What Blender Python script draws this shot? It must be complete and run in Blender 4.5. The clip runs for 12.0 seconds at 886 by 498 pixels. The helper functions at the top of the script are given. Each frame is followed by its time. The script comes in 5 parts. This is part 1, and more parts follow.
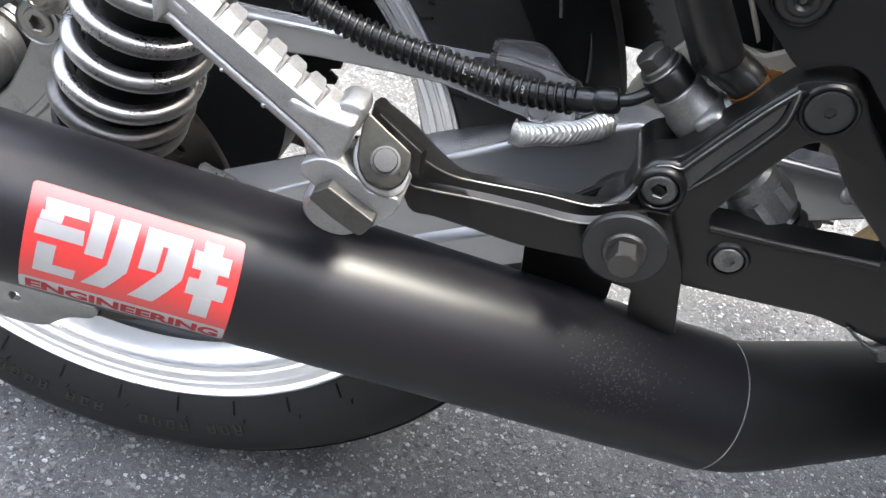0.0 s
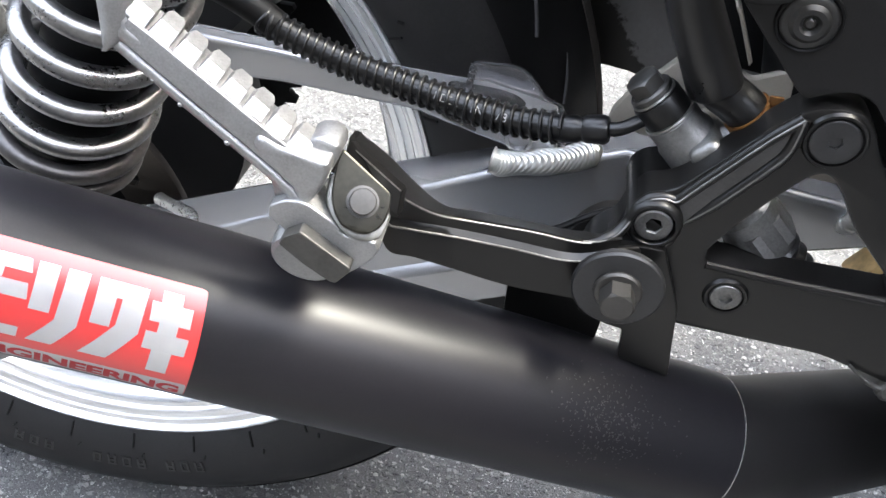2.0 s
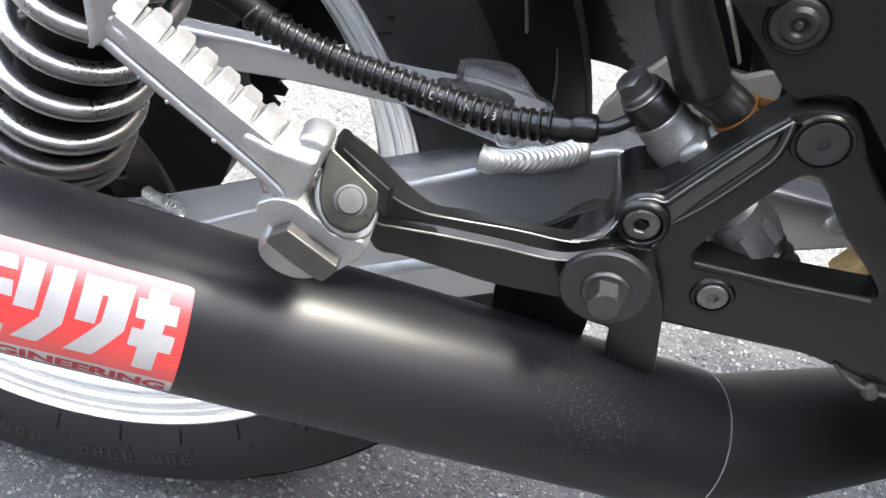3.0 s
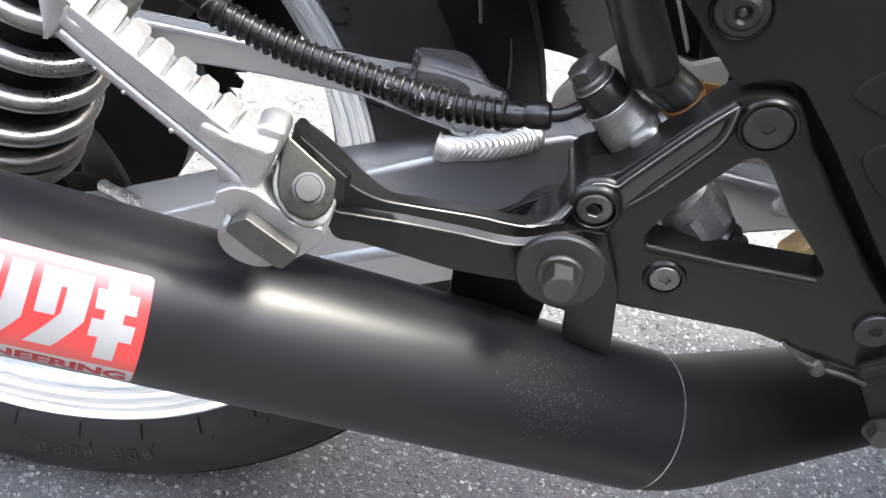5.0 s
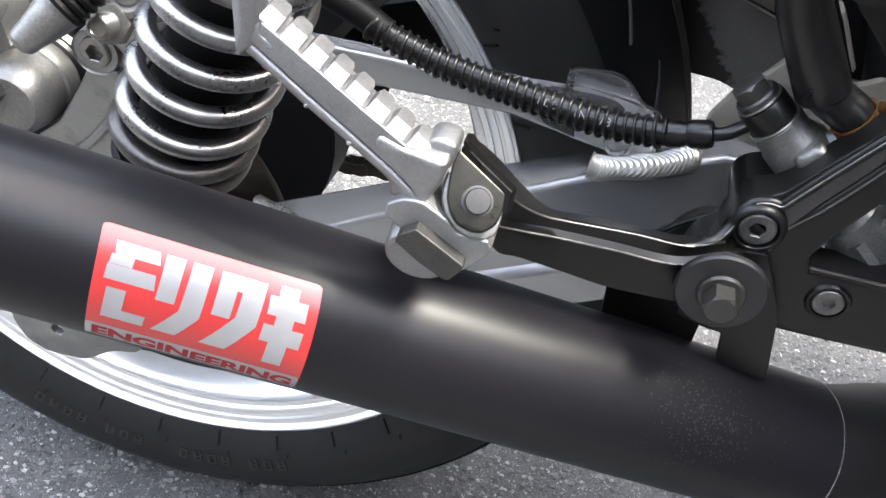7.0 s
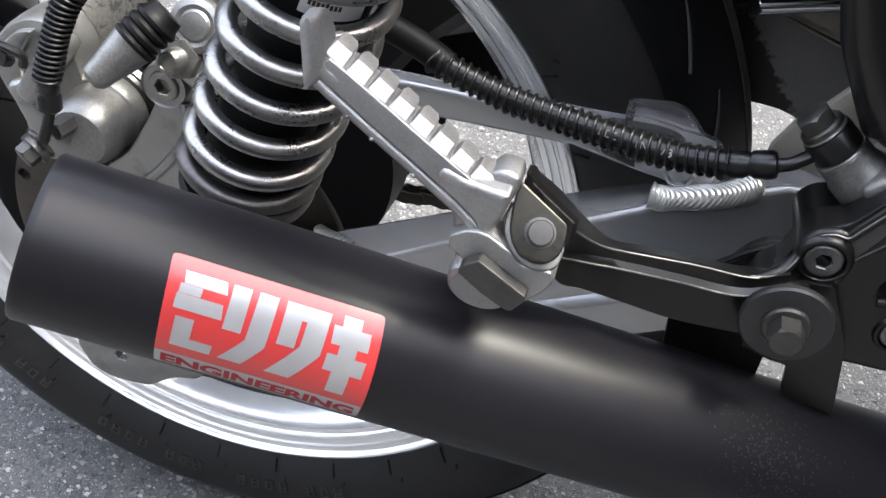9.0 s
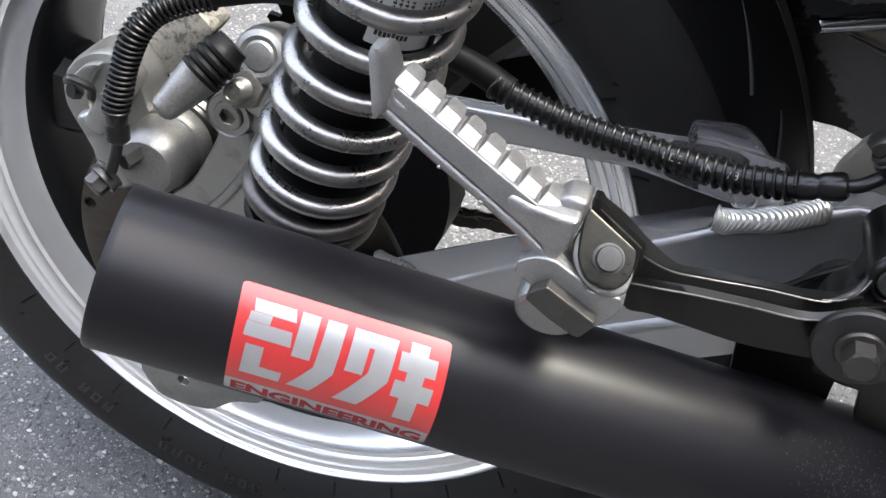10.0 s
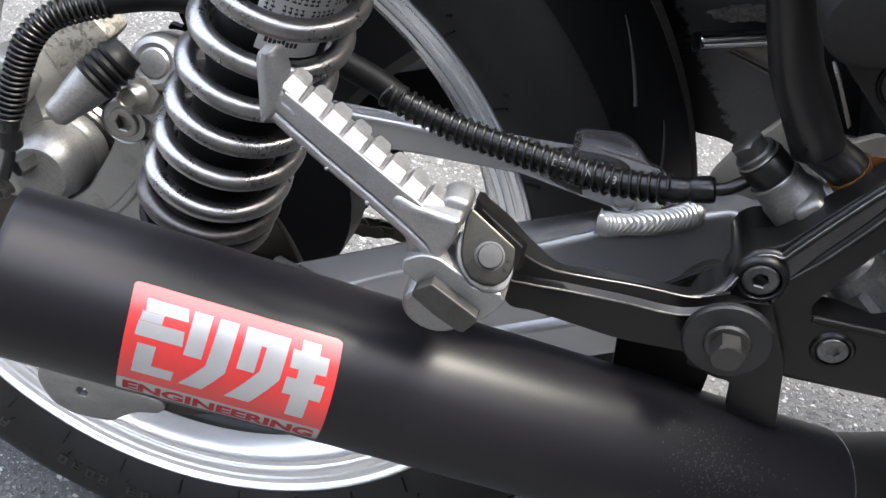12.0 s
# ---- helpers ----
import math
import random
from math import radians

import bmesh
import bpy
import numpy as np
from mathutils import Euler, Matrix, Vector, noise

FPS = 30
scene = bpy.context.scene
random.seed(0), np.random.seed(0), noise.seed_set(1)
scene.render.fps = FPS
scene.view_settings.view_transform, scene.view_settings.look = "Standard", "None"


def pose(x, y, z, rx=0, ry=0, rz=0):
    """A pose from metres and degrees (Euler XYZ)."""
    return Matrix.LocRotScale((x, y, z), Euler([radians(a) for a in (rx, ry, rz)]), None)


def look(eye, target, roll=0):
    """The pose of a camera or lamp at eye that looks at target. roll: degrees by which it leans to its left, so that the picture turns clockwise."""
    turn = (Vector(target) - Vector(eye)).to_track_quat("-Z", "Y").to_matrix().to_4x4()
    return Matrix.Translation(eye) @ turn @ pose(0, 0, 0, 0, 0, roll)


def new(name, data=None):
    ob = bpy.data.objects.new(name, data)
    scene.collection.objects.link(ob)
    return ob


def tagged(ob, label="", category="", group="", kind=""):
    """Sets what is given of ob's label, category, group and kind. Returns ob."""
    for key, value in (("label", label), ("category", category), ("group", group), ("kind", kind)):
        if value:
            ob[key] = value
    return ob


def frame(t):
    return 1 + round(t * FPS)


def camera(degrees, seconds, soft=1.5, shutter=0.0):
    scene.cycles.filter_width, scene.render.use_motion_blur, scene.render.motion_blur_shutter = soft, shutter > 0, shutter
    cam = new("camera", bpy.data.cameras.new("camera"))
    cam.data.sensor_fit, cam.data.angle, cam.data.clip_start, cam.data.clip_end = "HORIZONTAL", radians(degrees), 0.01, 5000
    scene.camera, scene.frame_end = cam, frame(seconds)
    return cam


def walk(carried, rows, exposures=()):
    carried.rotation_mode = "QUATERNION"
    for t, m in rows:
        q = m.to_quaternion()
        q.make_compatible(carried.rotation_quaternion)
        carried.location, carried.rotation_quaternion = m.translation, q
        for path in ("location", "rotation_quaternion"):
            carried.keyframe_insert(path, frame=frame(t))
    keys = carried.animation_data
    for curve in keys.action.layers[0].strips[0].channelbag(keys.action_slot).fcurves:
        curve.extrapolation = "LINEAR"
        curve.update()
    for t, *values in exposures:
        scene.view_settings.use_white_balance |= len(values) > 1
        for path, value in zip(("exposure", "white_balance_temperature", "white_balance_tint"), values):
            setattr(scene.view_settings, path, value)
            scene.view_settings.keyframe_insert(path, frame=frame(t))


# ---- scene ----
EXPOSURES = [(0.0, 2.86, 6200, 6), (2.0, 3.0, 6200, 6), (5.5, 3.25, 6200, 6), (7.2, 2.72, 6200, 7), (9.0, 2.37, 6200, 7), (11.0, 2.30, 6200, 7), (12.0, 2.42, 6200, 7)]
cam = camera(48.85, 12.0)
PATH = [
    (0, 0.25368, -0.45355, 0.77467, 40.207, -8.297, 13.858),
    (0.5, 0.24381, -0.44483, 0.76956, 40.928, -9.053, 12.210),
    (1, 0.24381, -0.43650, 0.76269, 40.836, -9.185, 12.638),
    (1.5, 0.24695, -0.43229, 0.76298, 40.928, -9.102, 11.656),
    (2, 0.24135, -0.42849, 0.76048, 41.021, -9.663, 11.546),
    (2.5, 0.24322, -0.42875, 0.76188, 40.907, -9.769, 11.576),
    (2.7, 0.24194, -0.42583, 0.76147, 40.677, -10.215, 11.768),
    (4.3, 0.24031, -0.43367, 0.76767, 40.406, -9.956, 8.936),
    (4.5, 0.24195, -0.43459, 0.76464, 40.572, -10.366, 9.011),
    (5, 0.24221, -0.43139, 0.76472, 40.504, -11.610, 9.151),
    (5.5, 0.23761, -0.43258, 0.76649, 40.913, -11.785, 8.779),
    (6, 0.23247, -0.43525, 0.76543, 41.222, -9.952, 12.107),
    (6.5, 0.22971, -0.43327, 0.76514, 41.167, -8.502, 13.164),
    (7, 0.22691, -0.43997, 0.76138, 41.223, -7.564, 14.505),
    (7.2, 0.22382, -0.43870, 0.75916, 41.068, -6.958, 14.887),
    (8.8, 0.22604, -0.44717, 0.76406, 43.046, -5.336, 16.433),
    (9, 0.22353, -0.44142, 0.76349, 42.563, -5.389, 16.668),
    (9.5, 0.21644, -0.44196, 0.76346, 43.386, -3.758, 17.592),
    (10, 0.21717, -0.44253, 0.76457, 43.704, -3.025, 18.238),
    (10.5, 0.21802, -0.44651, 0.76496, 44.136, -3.216, 18.473),
    (11, 0.22363, -0.44683, 0.76596, 44.313, -3.560, 18.096),
    (11.5, 0.22426, -0.44629, 0.76684, 44.638, -4.957, 15.996),
    (12, 0.22894, -0.45221, 0.77036, 44.949, -6.354, 14.468),
]
walk(cam, [(t, pose(x, y, z, rx, ry, rz)) for t, x, y, z, rx, ry, rz in PATH], EXPOSURES)

# ---- world and sun ----
SUN_ELEVATION, SUN_AZIMUTH = 63.0, -68.0     # degrees; azimuth from +y (beyond the machine) towards -x
world = bpy.data.worlds.new("world")
scene.world = world
world.use_nodes = True
wn = world.node_tree.nodes
sky = wn.new("ShaderNodeTexSky")
sky.sky_type, sky.sun_disc = "NISHITA", False
sky.dust_density, sky.ozone_density = 4.0, 0.3
sky.sun_elevation, sky.sun_rotation = radians(SUN_ELEVATION), radians(-SUN_AZIMUTH)
wn["Background"].inputs["Strength"].default_value = 0.15
haze = wn.new("ShaderNodeMix")               # thin bright cloud over the whole sky
haze.data_type, haze.blend_type = "RGBA", "ADD"
haze.inputs["Factor"].default_value = 1.0
haze.inputs["B"].default_value = (3.58, 3.40, 3.36, 1)
world.node_tree.links.new(sky.outputs[0], haze.inputs["A"])
world.node_tree.links.new(haze.outputs["Result"], wn["Background"].inputs["Color"])
sun = new("sun", bpy.data.lights.new("sun", "SUN"))
sun.data.energy, sun.data.angle, sun.data.color = 1.4, radians(11), (1.0, 0.93, 0.80)
az, el = radians(SUN_AZIMUTH), radians(SUN_ELEVATION)
toward_sun = Vector((-math.sin(az) * math.cos(el), math.cos(az) * math.cos(el), math.sin(el)))
sun.matrix_world = look(toward_sun * 6, (0, 0, 0))


# ---- materials ----
def material(name, colour, rough=0.5, metal=0.0, vary=0.15, grain=400.0, bump=0.0, rough_vary=0.1, coat=0.0, patch=25.0,
             dust=None, dust_amount=0.0, dust_scale=18.0, spec=0.5, dust_span=(0.55, 0.75)):
    """A surface with colour and gloss varied at two scales, fine relief, and dust or wear in patches of its own."""
    m = bpy.data.materials.new(name)
    m.use_nodes = True
    nt = m.node_tree
    n, link = nt.nodes, nt.links.new
    b = n["Principled BSDF"]
    co = n.new("ShaderNodeTexCoord")
    small, big = n.new("ShaderNodeTexNoise"), n.new("ShaderNodeTexNoise")
    small.inputs["Scale"].default_value, small.inputs["Detail"].default_value = grain, 4
    big.inputs["Scale"].default_value, big.inputs["Detail"].default_value = patch, 5
    for t in (small, big):
        link(co.outputs["Object"], t.inputs["Vector"])
    add = n.new("ShaderNodeMath")
    add.operation = "MULTIPLY_ADD"
    link(small.outputs["Fac"], add.inputs[0])
    add.inputs[1].default_value = 0.5
    half_big = n.new("ShaderNodeMath")
    half_big.operation = "MULTIPLY"
    half_big.inputs[1].default_value = 0.5
    link(big.outputs["Fac"], half_big.inputs[0])
    link(half_big.outputs[0], add.inputs[2])
    ramp = n.new("ShaderNodeMapRange")
    ramp.inputs["From Min"].default_value, ramp.inputs["From Max"].default_value = 0.3, 0.7
    ramp.inputs["To Min"].default_value, ramp.inputs["To Max"].default_value = 1 - vary, 1 + vary
    link(add.outputs[0], ramp.inputs["Value"])
    tint = n.new("ShaderNodeMix")
    tint.data_type, tint.blend_type = "RGBA", "MULTIPLY"
    tint.inputs["Factor"].default_value = 1.0
    tint.inputs["A"].default_value = (*colour, 1)
    link(ramp.outputs[0], tint.inputs["B"])
    out = tint.outputs["Result"]
    if dust:
        spots = n.new("ShaderNodeTexNoise")
        spots.inputs["Scale"].default_value, spots.inputs["Detail"].default_value, spots.inputs["Roughness"].default_value = dust_scale, 8, 0.7
        link(co.outputs["Object"], spots.inputs["Vector"])
        cut = n.new("ShaderNodeMapRange")
        cut.inputs["From Min"].default_value, cut.inputs["From Max"].default_value = dust_span
        cut.inputs["To Max"].default_value = dust_amount
        link(spots.outputs["Fac"], cut.inputs["Value"])
        mix = n.new("ShaderNodeMix")
        mix.data_type = "RGBA"
        mix.inputs["B"].default_value = (*dust, 1)
        link(cut.outputs[0], mix.inputs["Factor"])
        link(out, mix.inputs["A"])
        out = mix.outputs["Result"]
    link(out, b.inputs["Base Color"])
    gloss = n.new("ShaderNodeMapRange")
    gloss.inputs["From Min"].default_value, gloss.inputs["From Max"].default_value = 0.3, 0.7
    gloss.inputs["To Min"].default_value, gloss.inputs["To Max"].default_value = rough - rough_vary * 0.5, rough + rough_vary * 0.5
    link(add.outputs[0], gloss.inputs["Value"])
    link(gloss.outputs[0], b.inputs["Roughness"])
    b.inputs["Metallic"].default_value = metal
    b.inputs["Specular IOR Level"].default_value = spec
    b.inputs["Coat Weight"].default_value = coat
    b.inputs["Coat Roughness"].default_value = 0.15
    if bump:
        bm_node = n.new("ShaderNodeBump")
        bm_node.inputs["Distance"].default_value = bump
        bm_node.inputs["Strength"].default_value = 0.6
        link(small.outputs["Fac"], bm_node.inputs["Height"])
        link(bm_node.outputs[0], b.inputs["Normal"])
    return m


def asphalt_material():
    """Worn asphalt: grey bitumen with grit, and rounded chips of stone of several sizes and greys set in it."""
    m = bpy.data.materials.new("asphalt")
    m.use_nodes = True
    nt = m.node_tree
    n, link = nt.nodes, nt.links.new
    b = n["Principled BSDF"]
    co = n.new("ShaderNodeTexCoord")

    def math_node(op, a, c, third=None):
        k = n.new("ShaderNodeMath")
        k.operation = op
        for slot, v in enumerate((a, c, third)):
            if v is None:
                continue
            if isinstance(v, (int, float)):
                k.inputs[slot].default_value = v
            else:
                link(v, k.inputs[slot])
        return k.outputs[0]

    def noise_node(scale, detail=3):
        k = n.new("ShaderNodeTexNoise")
        k.inputs["Scale"].default_value, k.inputs["Detail"].default_value = scale, detail
        link(co.outputs["Object"], k.inputs["Vector"])
        return k
    warp = noise_node(320, 2)
    warped = n.new("ShaderNodeMix")
    warped.data_type, warped.blend_type = "RGBA", "LINEAR_LIGHT"
    warped.inputs["Factor"].default_value = 0.0035
    link(co.outputs["Object"], warped.inputs["A"])
    link(warp.outputs["Color"], warped.inputs["B"])
    # matrix
    grit, patch = noise_node(900, 4), noise_node(14, 4)
    ramp = n.new("ShaderNodeValToRGB")
    ramp.color_ramp.elements[0].position, ramp.color_ramp.elements[0].color = 0.30, (0.032, 0.0325, 0.0335, 1)
    ramp.color_ramp.elements[1].position, ramp.color_ramp.elements[1].color = 0.70, (0.138, 0.1372, 0.1365, 1)
    link(math_node("MULTIPLY_ADD", patch.outputs["Fac"], 0.35, math_node("MULTIPLY", grit.outputs["Fac"], 0.68)), ramp.inputs[0])
    colour, height = ramp.outputs[0], math_node("MULTIPLY", grit.outputs["Fac"], 0.35)
    # chips, small to large: scale, share of cells, size in the cell, palest grey
    for scale, share, size, pale in ((640, 0.50, 0.50, 0.52), (330, 0.50, 0.48, 0.45), (190, 0.50, 0.46, 0.35), (110, 0.30, 0.40, 0.28)):
        cells = n.new("ShaderNodeTexVoronoi")
        cells.inputs["Scale"].default_value = scale
        link(warped.outputs["Result"], cells.inputs["Vector"])
        sep = n.new("ShaderNodeSeparateColor")
        link(cells.outputs["Color"], sep.inputs[0])
        here = math_node("LESS_THAN", sep.outputs[0], share)
        reach = math_node("MULTIPLY_ADD", sep.outputs[1], size * 0.7, size * 0.45)
        edge = n.new("ShaderNodeMapRange")
        edge.inputs["From Min"].default_value, edge.inputs["From Max"].default_value = 0.0, 0.10
        link(math_node("SUBTRACT", reach, cells.outputs["Distance"]), edge.inputs["Value"])
        mask = math_node("MULTIPLY", edge.outputs[0], here)
        tone = n.new("ShaderNodeValToRGB")
        tone.color_ramp.elements[0].color = (0.066, 0.068, 0.072, 1)
        tone.color_ramp.elements[1].color = (pale, pale * 0.99, pale * 0.96, 1)
        for p, f in ((0.40, 0.24), (0.80, 0.45)):
            tone.color_ramp.elements.new(p).color = (pale * f, pale * f * 1.01, pale * f * 1.03, 1)
        link(sep.outputs[2], tone.inputs[0])
        mix = n.new("ShaderNodeMix")
        mix.data_type = "RGBA"
        link(mask, mix.inputs["Factor"])
        link(colour, mix.inputs["A"])
        link(tone.outputs[0], mix.inputs["B"])
        colour = mix.outputs["Result"]
        height = math_node("MULTIPLY_ADD", mask, 0.4 if scale > 200 else 0.7, height)
    link(colour, b.inputs["Base Color"])
    b.inputs["Roughness"].default_value = 0.62
    bump = n.new("ShaderNodeBump")
    bump.inputs["Distance"].default_value, bump.inputs["Strength"].default_value = 0.0022, 1.0
    link(height, bump.inputs["Height"])
    link(bump.outputs[0], b.inputs["Normal"])
    return m


ASPHALT = asphalt_material()
PIPE_BLACK = material("matt_black_heat_paint", (0.0125, 0.0121, 0.0124), 0.42, vary=0.15, grain=900, patch=14, rough_vary=0.08, spec=0.20)
SATIN = material("satin_black_heat_paint", (0.0090, 0.0086, 0.0104), 0.37, vary=0.15, grain=900, bump=0.00001, patch=14, rough_vary=0.08,
                 dust=(0.05, 0.045, 0.04), dust_amount=0.03, dust_scale=45, spec=0.24)
CAST_BLACK = material("black_painted_casting", (0.0045, 0.0043, 0.0042), 0.33, vary=0.2, grain=1500, bump=0.00004, patch=40, rough_vary=0.12,
                      dust=(0.05, 0.045, 0.04), dust_amount=0.10, dust_scale=60, spec=0.45)
COVER_GREY = material("dark_grey_painted_cover", (0.0118, 0.0115, 0.0113), 0.50, vary=0.25, spec=0.20, grain=1400, bump=0.00008, patch=20)
OXIDISED = material("oxidised_cast_aluminium", (0.20, 0.198, 0.194), 0.42, 0.8, vary=0.3, grain=900, bump=0.0003, patch=70, rough_vary=0.15,
                    dust=(0.14, 0.13, 0.115), dust_amount=0.4, dust_scale=80)
CAST_ALU = material("cast_aluminium", (0.29, 0.29, 0.286), 0.43, 0.88, vary=0.22, grain=1100, bump=0.0002, patch=60, rough_vary=0.16,
                    dust=(0.08, 0.072, 0.064), dust_amount=0.6, dust_scale=75)
PEG_ALU = material("bright_cast_aluminium", (0.33, 0.33, 0.330), 0.44, 0.85, vary=0.20, grain=1300, bump=0.00022, patch=120, rough_vary=0.2,
                   dust=(0.15, 0.135, 0.12), dust_amount=0.35, dust_scale=120)
ARM_SILVER = material("silver_painted_aluminium", (0.33, 0.335, 0.350), 0.25, 0.66, vary=0.04, grain=1800, patch=15, rough_vary=0.05)
WELD = material("weld_metal", (0.50, 0.50, 0.49), 0.30, 0.9, vary=0.08, grain=700)
RIM_SILVER = material("silver_wheel_paint", (0.88, 0.885, 0.895), 0.24, 0.72, vary=0.03, grain=1200, patch=12, rough_vary=0.05)
SPRING_STEEL = material("silver_painted_spring_steel", (0.29, 0.283, 0.278), 0.30, 0.95, vary=0.22, grain=700, bump=0.00012, patch=70, rough_vary=0.12,
                        dust=(0.10, 0.066, 0.045), dust_amount=0.14, dust_scale=38)
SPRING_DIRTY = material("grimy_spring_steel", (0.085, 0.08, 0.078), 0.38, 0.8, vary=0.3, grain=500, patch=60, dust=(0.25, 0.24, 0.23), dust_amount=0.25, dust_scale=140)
RUBBER = material("tyre_rubber", (0.0175, 0.0171, 0.0172), 0.50, vary=0.2, grain=700, bump=0.0001, patch=12,
                  dust=(0.035, 0.033, 0.031), dust_amount=0.3, dust_scale=25, spec=0.22)
HOSE_RUBBER = material("black_hose_rubber", (0.0034, 0.0034, 0.0038), 0.30, vary=0.2, grain=900, bump=0.00005, patch=40,
                       dust=(0.05, 0.045, 0.04), dust_amount=0.12, dust_scale=60)
GUARD_WIRE = material("black_coated_wire", (0.006, 0.006, 0.0065), 0.36, vary=0.2, grain=900, spec=0.3)
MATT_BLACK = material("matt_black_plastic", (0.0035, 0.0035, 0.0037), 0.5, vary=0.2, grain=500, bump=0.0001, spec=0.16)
PLATED = material("dull_plated_steel", (0.24, 0.235, 0.22), 0.34, 0.9, vary=0.15, grain=700, bump=0.00006, patch=80, rough_vary=0.15,
                  dust=(0.14, 0.11, 0.07), dust_amount=0.5, dust_scale=110)
OLIVE_PLATE = material("tarnished_zinc_plate", (0.036, 0.034, 0.028), 0.33, 0.9, vary=0.25, grain=500, patch=90, rough_vary=0.2,
                       dust=(0.10, 0.095, 0.08), dust_amount=0.2, dust_scale=130)
DARK_STEEL = material("dark_plated_steel", (0.11, 0.11, 0.112), 0.36, 0.85, vary=0.2, grain=800, patch=90, rough_vary=0.15,
                      dust=(0.15, 0.13, 0.10), dust_amount=0.35, dust_scale=120)
BOLT_STEEL = material("dull_zinc_steel", (0.085, 0.082, 0.078), 0.42, 0.85, vary=0.15, grain=700, bump=0.00004, patch=80)
STOP_STEEL = material("worn_grey_steel", (0.085, 0.083, 0.078), 0.45, 0.8, vary=0.2, grain=800, bump=0.00004, patch=120, dust=(0.05, 0.045, 0.04), dust_amount=0.5, dust_scale=160)
DISC_STEEL = material("browned_disc_steel", (0.060, 0.053, 0.046), 0.45, 0.8, vary=0.12, grain=600, patch=60)
WASHER_GREY = material("grey_phosphated_steel", (0.050, 0.050, 0.051), 0.42, 0.7, vary=0.15, grain=900, bump=0.00004, patch=60)
RUST = material("rusty_spring_clip", (0.13, 0.058, 0.014), 0.55, 0.4, vary=0.7, grain=350, bump=0.0002, patch=120, dust=(0.10, 0.045, 0.015), dust_amount=0.8, dust_scale=150)
CHAIN_STEEL = material("oily_chain_steel", (0.10, 0.09, 0.075), 0.4, 0.8, vary=0.35, grain=600, patch=90)
STICKER_RED = material("red_foil", (0.45, 0.031, 0.031), 0.34, vary=0.04, grain=300, patch=30, coat=1.0)
STICKER_SILVER = material("silver_foil", (0.36, 0.367, 0.374), 0.40, 0.40, vary=0.10, grain=40, patch=90, rough_vary=0.1)
STICKER_DARK = material("dark_red_print", (0.30, 0.014, 0.02), 0.5, vary=0.05, spec=0.25)
for foil in (STICKER_RED, STICKER_SILVER):      # glossy laminate over the print
    for node in foil.node_tree.nodes:
        if node.type == "BSDF_PRINCIPLED":
            node.inputs["Coat Weight"].default_value = 0.6
            node.inputs["Coat IOR"].default_value = 1.5
            node.inputs["Coat Roughness"].default_value = 0.2
LABEL_WHITE = material("white_paper_label", (0.74, 0.74, 0.72), 0.45, vary=0.05, grain=300)
LABEL_YELLOW = material("yellow_print", (0.62, 0.55, 0.22), 0.45, vary=0.05, grain=300)
LABEL_INK = material("black_ink", (0.02, 0.02, 0.02), 0.5, vary=0.05)
HOSE_INK = material("grey_white_print", (0.22, 0.22, 0.22), 0.6, vary=0.15)
TAN_PLATE = material("dull_frame_plate", (0.28, 0.258, 0.222), 0.45, 0.4, vary=0.1, grain=600, patch=30)
RIDGE_HIGHLIGHT = material("highlight_on_rubbed_paint", (0.20, 0.196, 0.19), 0.40, 0.85, vary=0.4, grain=500, patch=60)
CHANNEL_GREY = material("black_paint_with_sheen_in_colour", (0.045, 0.0435, 0.042), 0.42, 0.2, vary=0.35, grain=700, bump=0.00004, patch=60, dust=(0.06, 0.056, 0.05), dust_amount=0.4, dust_scale=90)
BARE = material("worn_bare_edge", (0.6, 0.6, 0.6), 0.25, 0.9, vary=0.3, grain=300)
SKY_BLOCK_GREY = material("sky_block_surface", (0.10, 0.098, 0.094), 0.85, vary=0.12, grain=60, bump=0.001, patch=2)
PANEL_GREY = material("dusty_grey_panel", (0.125, 0.126, 0.132), 0.40, 0.3, vary=0.12, grain=300, patch=30)


def oily_edge(mat, nx, nz, reach, colour):
    """Black chain oil, with a ragged edge, over the part of a panel that lies behind the line nx * x + nz * z = reach."""
    nt = mat.node_tree
    n, link = nt.nodes, nt.links.new
    b = n["Principled BSDF"]
    co, split, blot = n.new("ShaderNodeTexCoord"), n.new("ShaderNodeSeparateXYZ"), n.new("ShaderNodeTexNoise")
    blot.inputs["Scale"].default_value, blot.inputs["Detail"].default_value, blot.inputs["Roughness"].default_value = 130, 6, 0.62
    link(co.outputs["Object"], split.inputs[0])
    link(co.outputs["Object"], blot.inputs["Vector"])
    total = None
    for source, factor in ((split.outputs["X"], nx), (split.outputs["Z"], nz), (blot.outputs["Fac"], 0.024)):
        k = n.new("ShaderNodeMath")
        k.operation = "MULTIPLY_ADD"
        link(source, k.inputs[0])
        k.inputs[1].default_value = factor
        k.inputs[2].default_value = -reach - 0.012 if total is None else 0.0
        if total is not None:
            link(total, k.inputs[2])
        total = k.outputs[0]
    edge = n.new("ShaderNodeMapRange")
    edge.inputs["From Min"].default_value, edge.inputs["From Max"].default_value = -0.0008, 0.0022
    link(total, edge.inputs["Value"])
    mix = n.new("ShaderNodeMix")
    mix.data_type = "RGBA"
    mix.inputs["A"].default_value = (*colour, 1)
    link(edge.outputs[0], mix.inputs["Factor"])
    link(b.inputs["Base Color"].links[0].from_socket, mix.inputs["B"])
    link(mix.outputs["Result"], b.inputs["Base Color"])


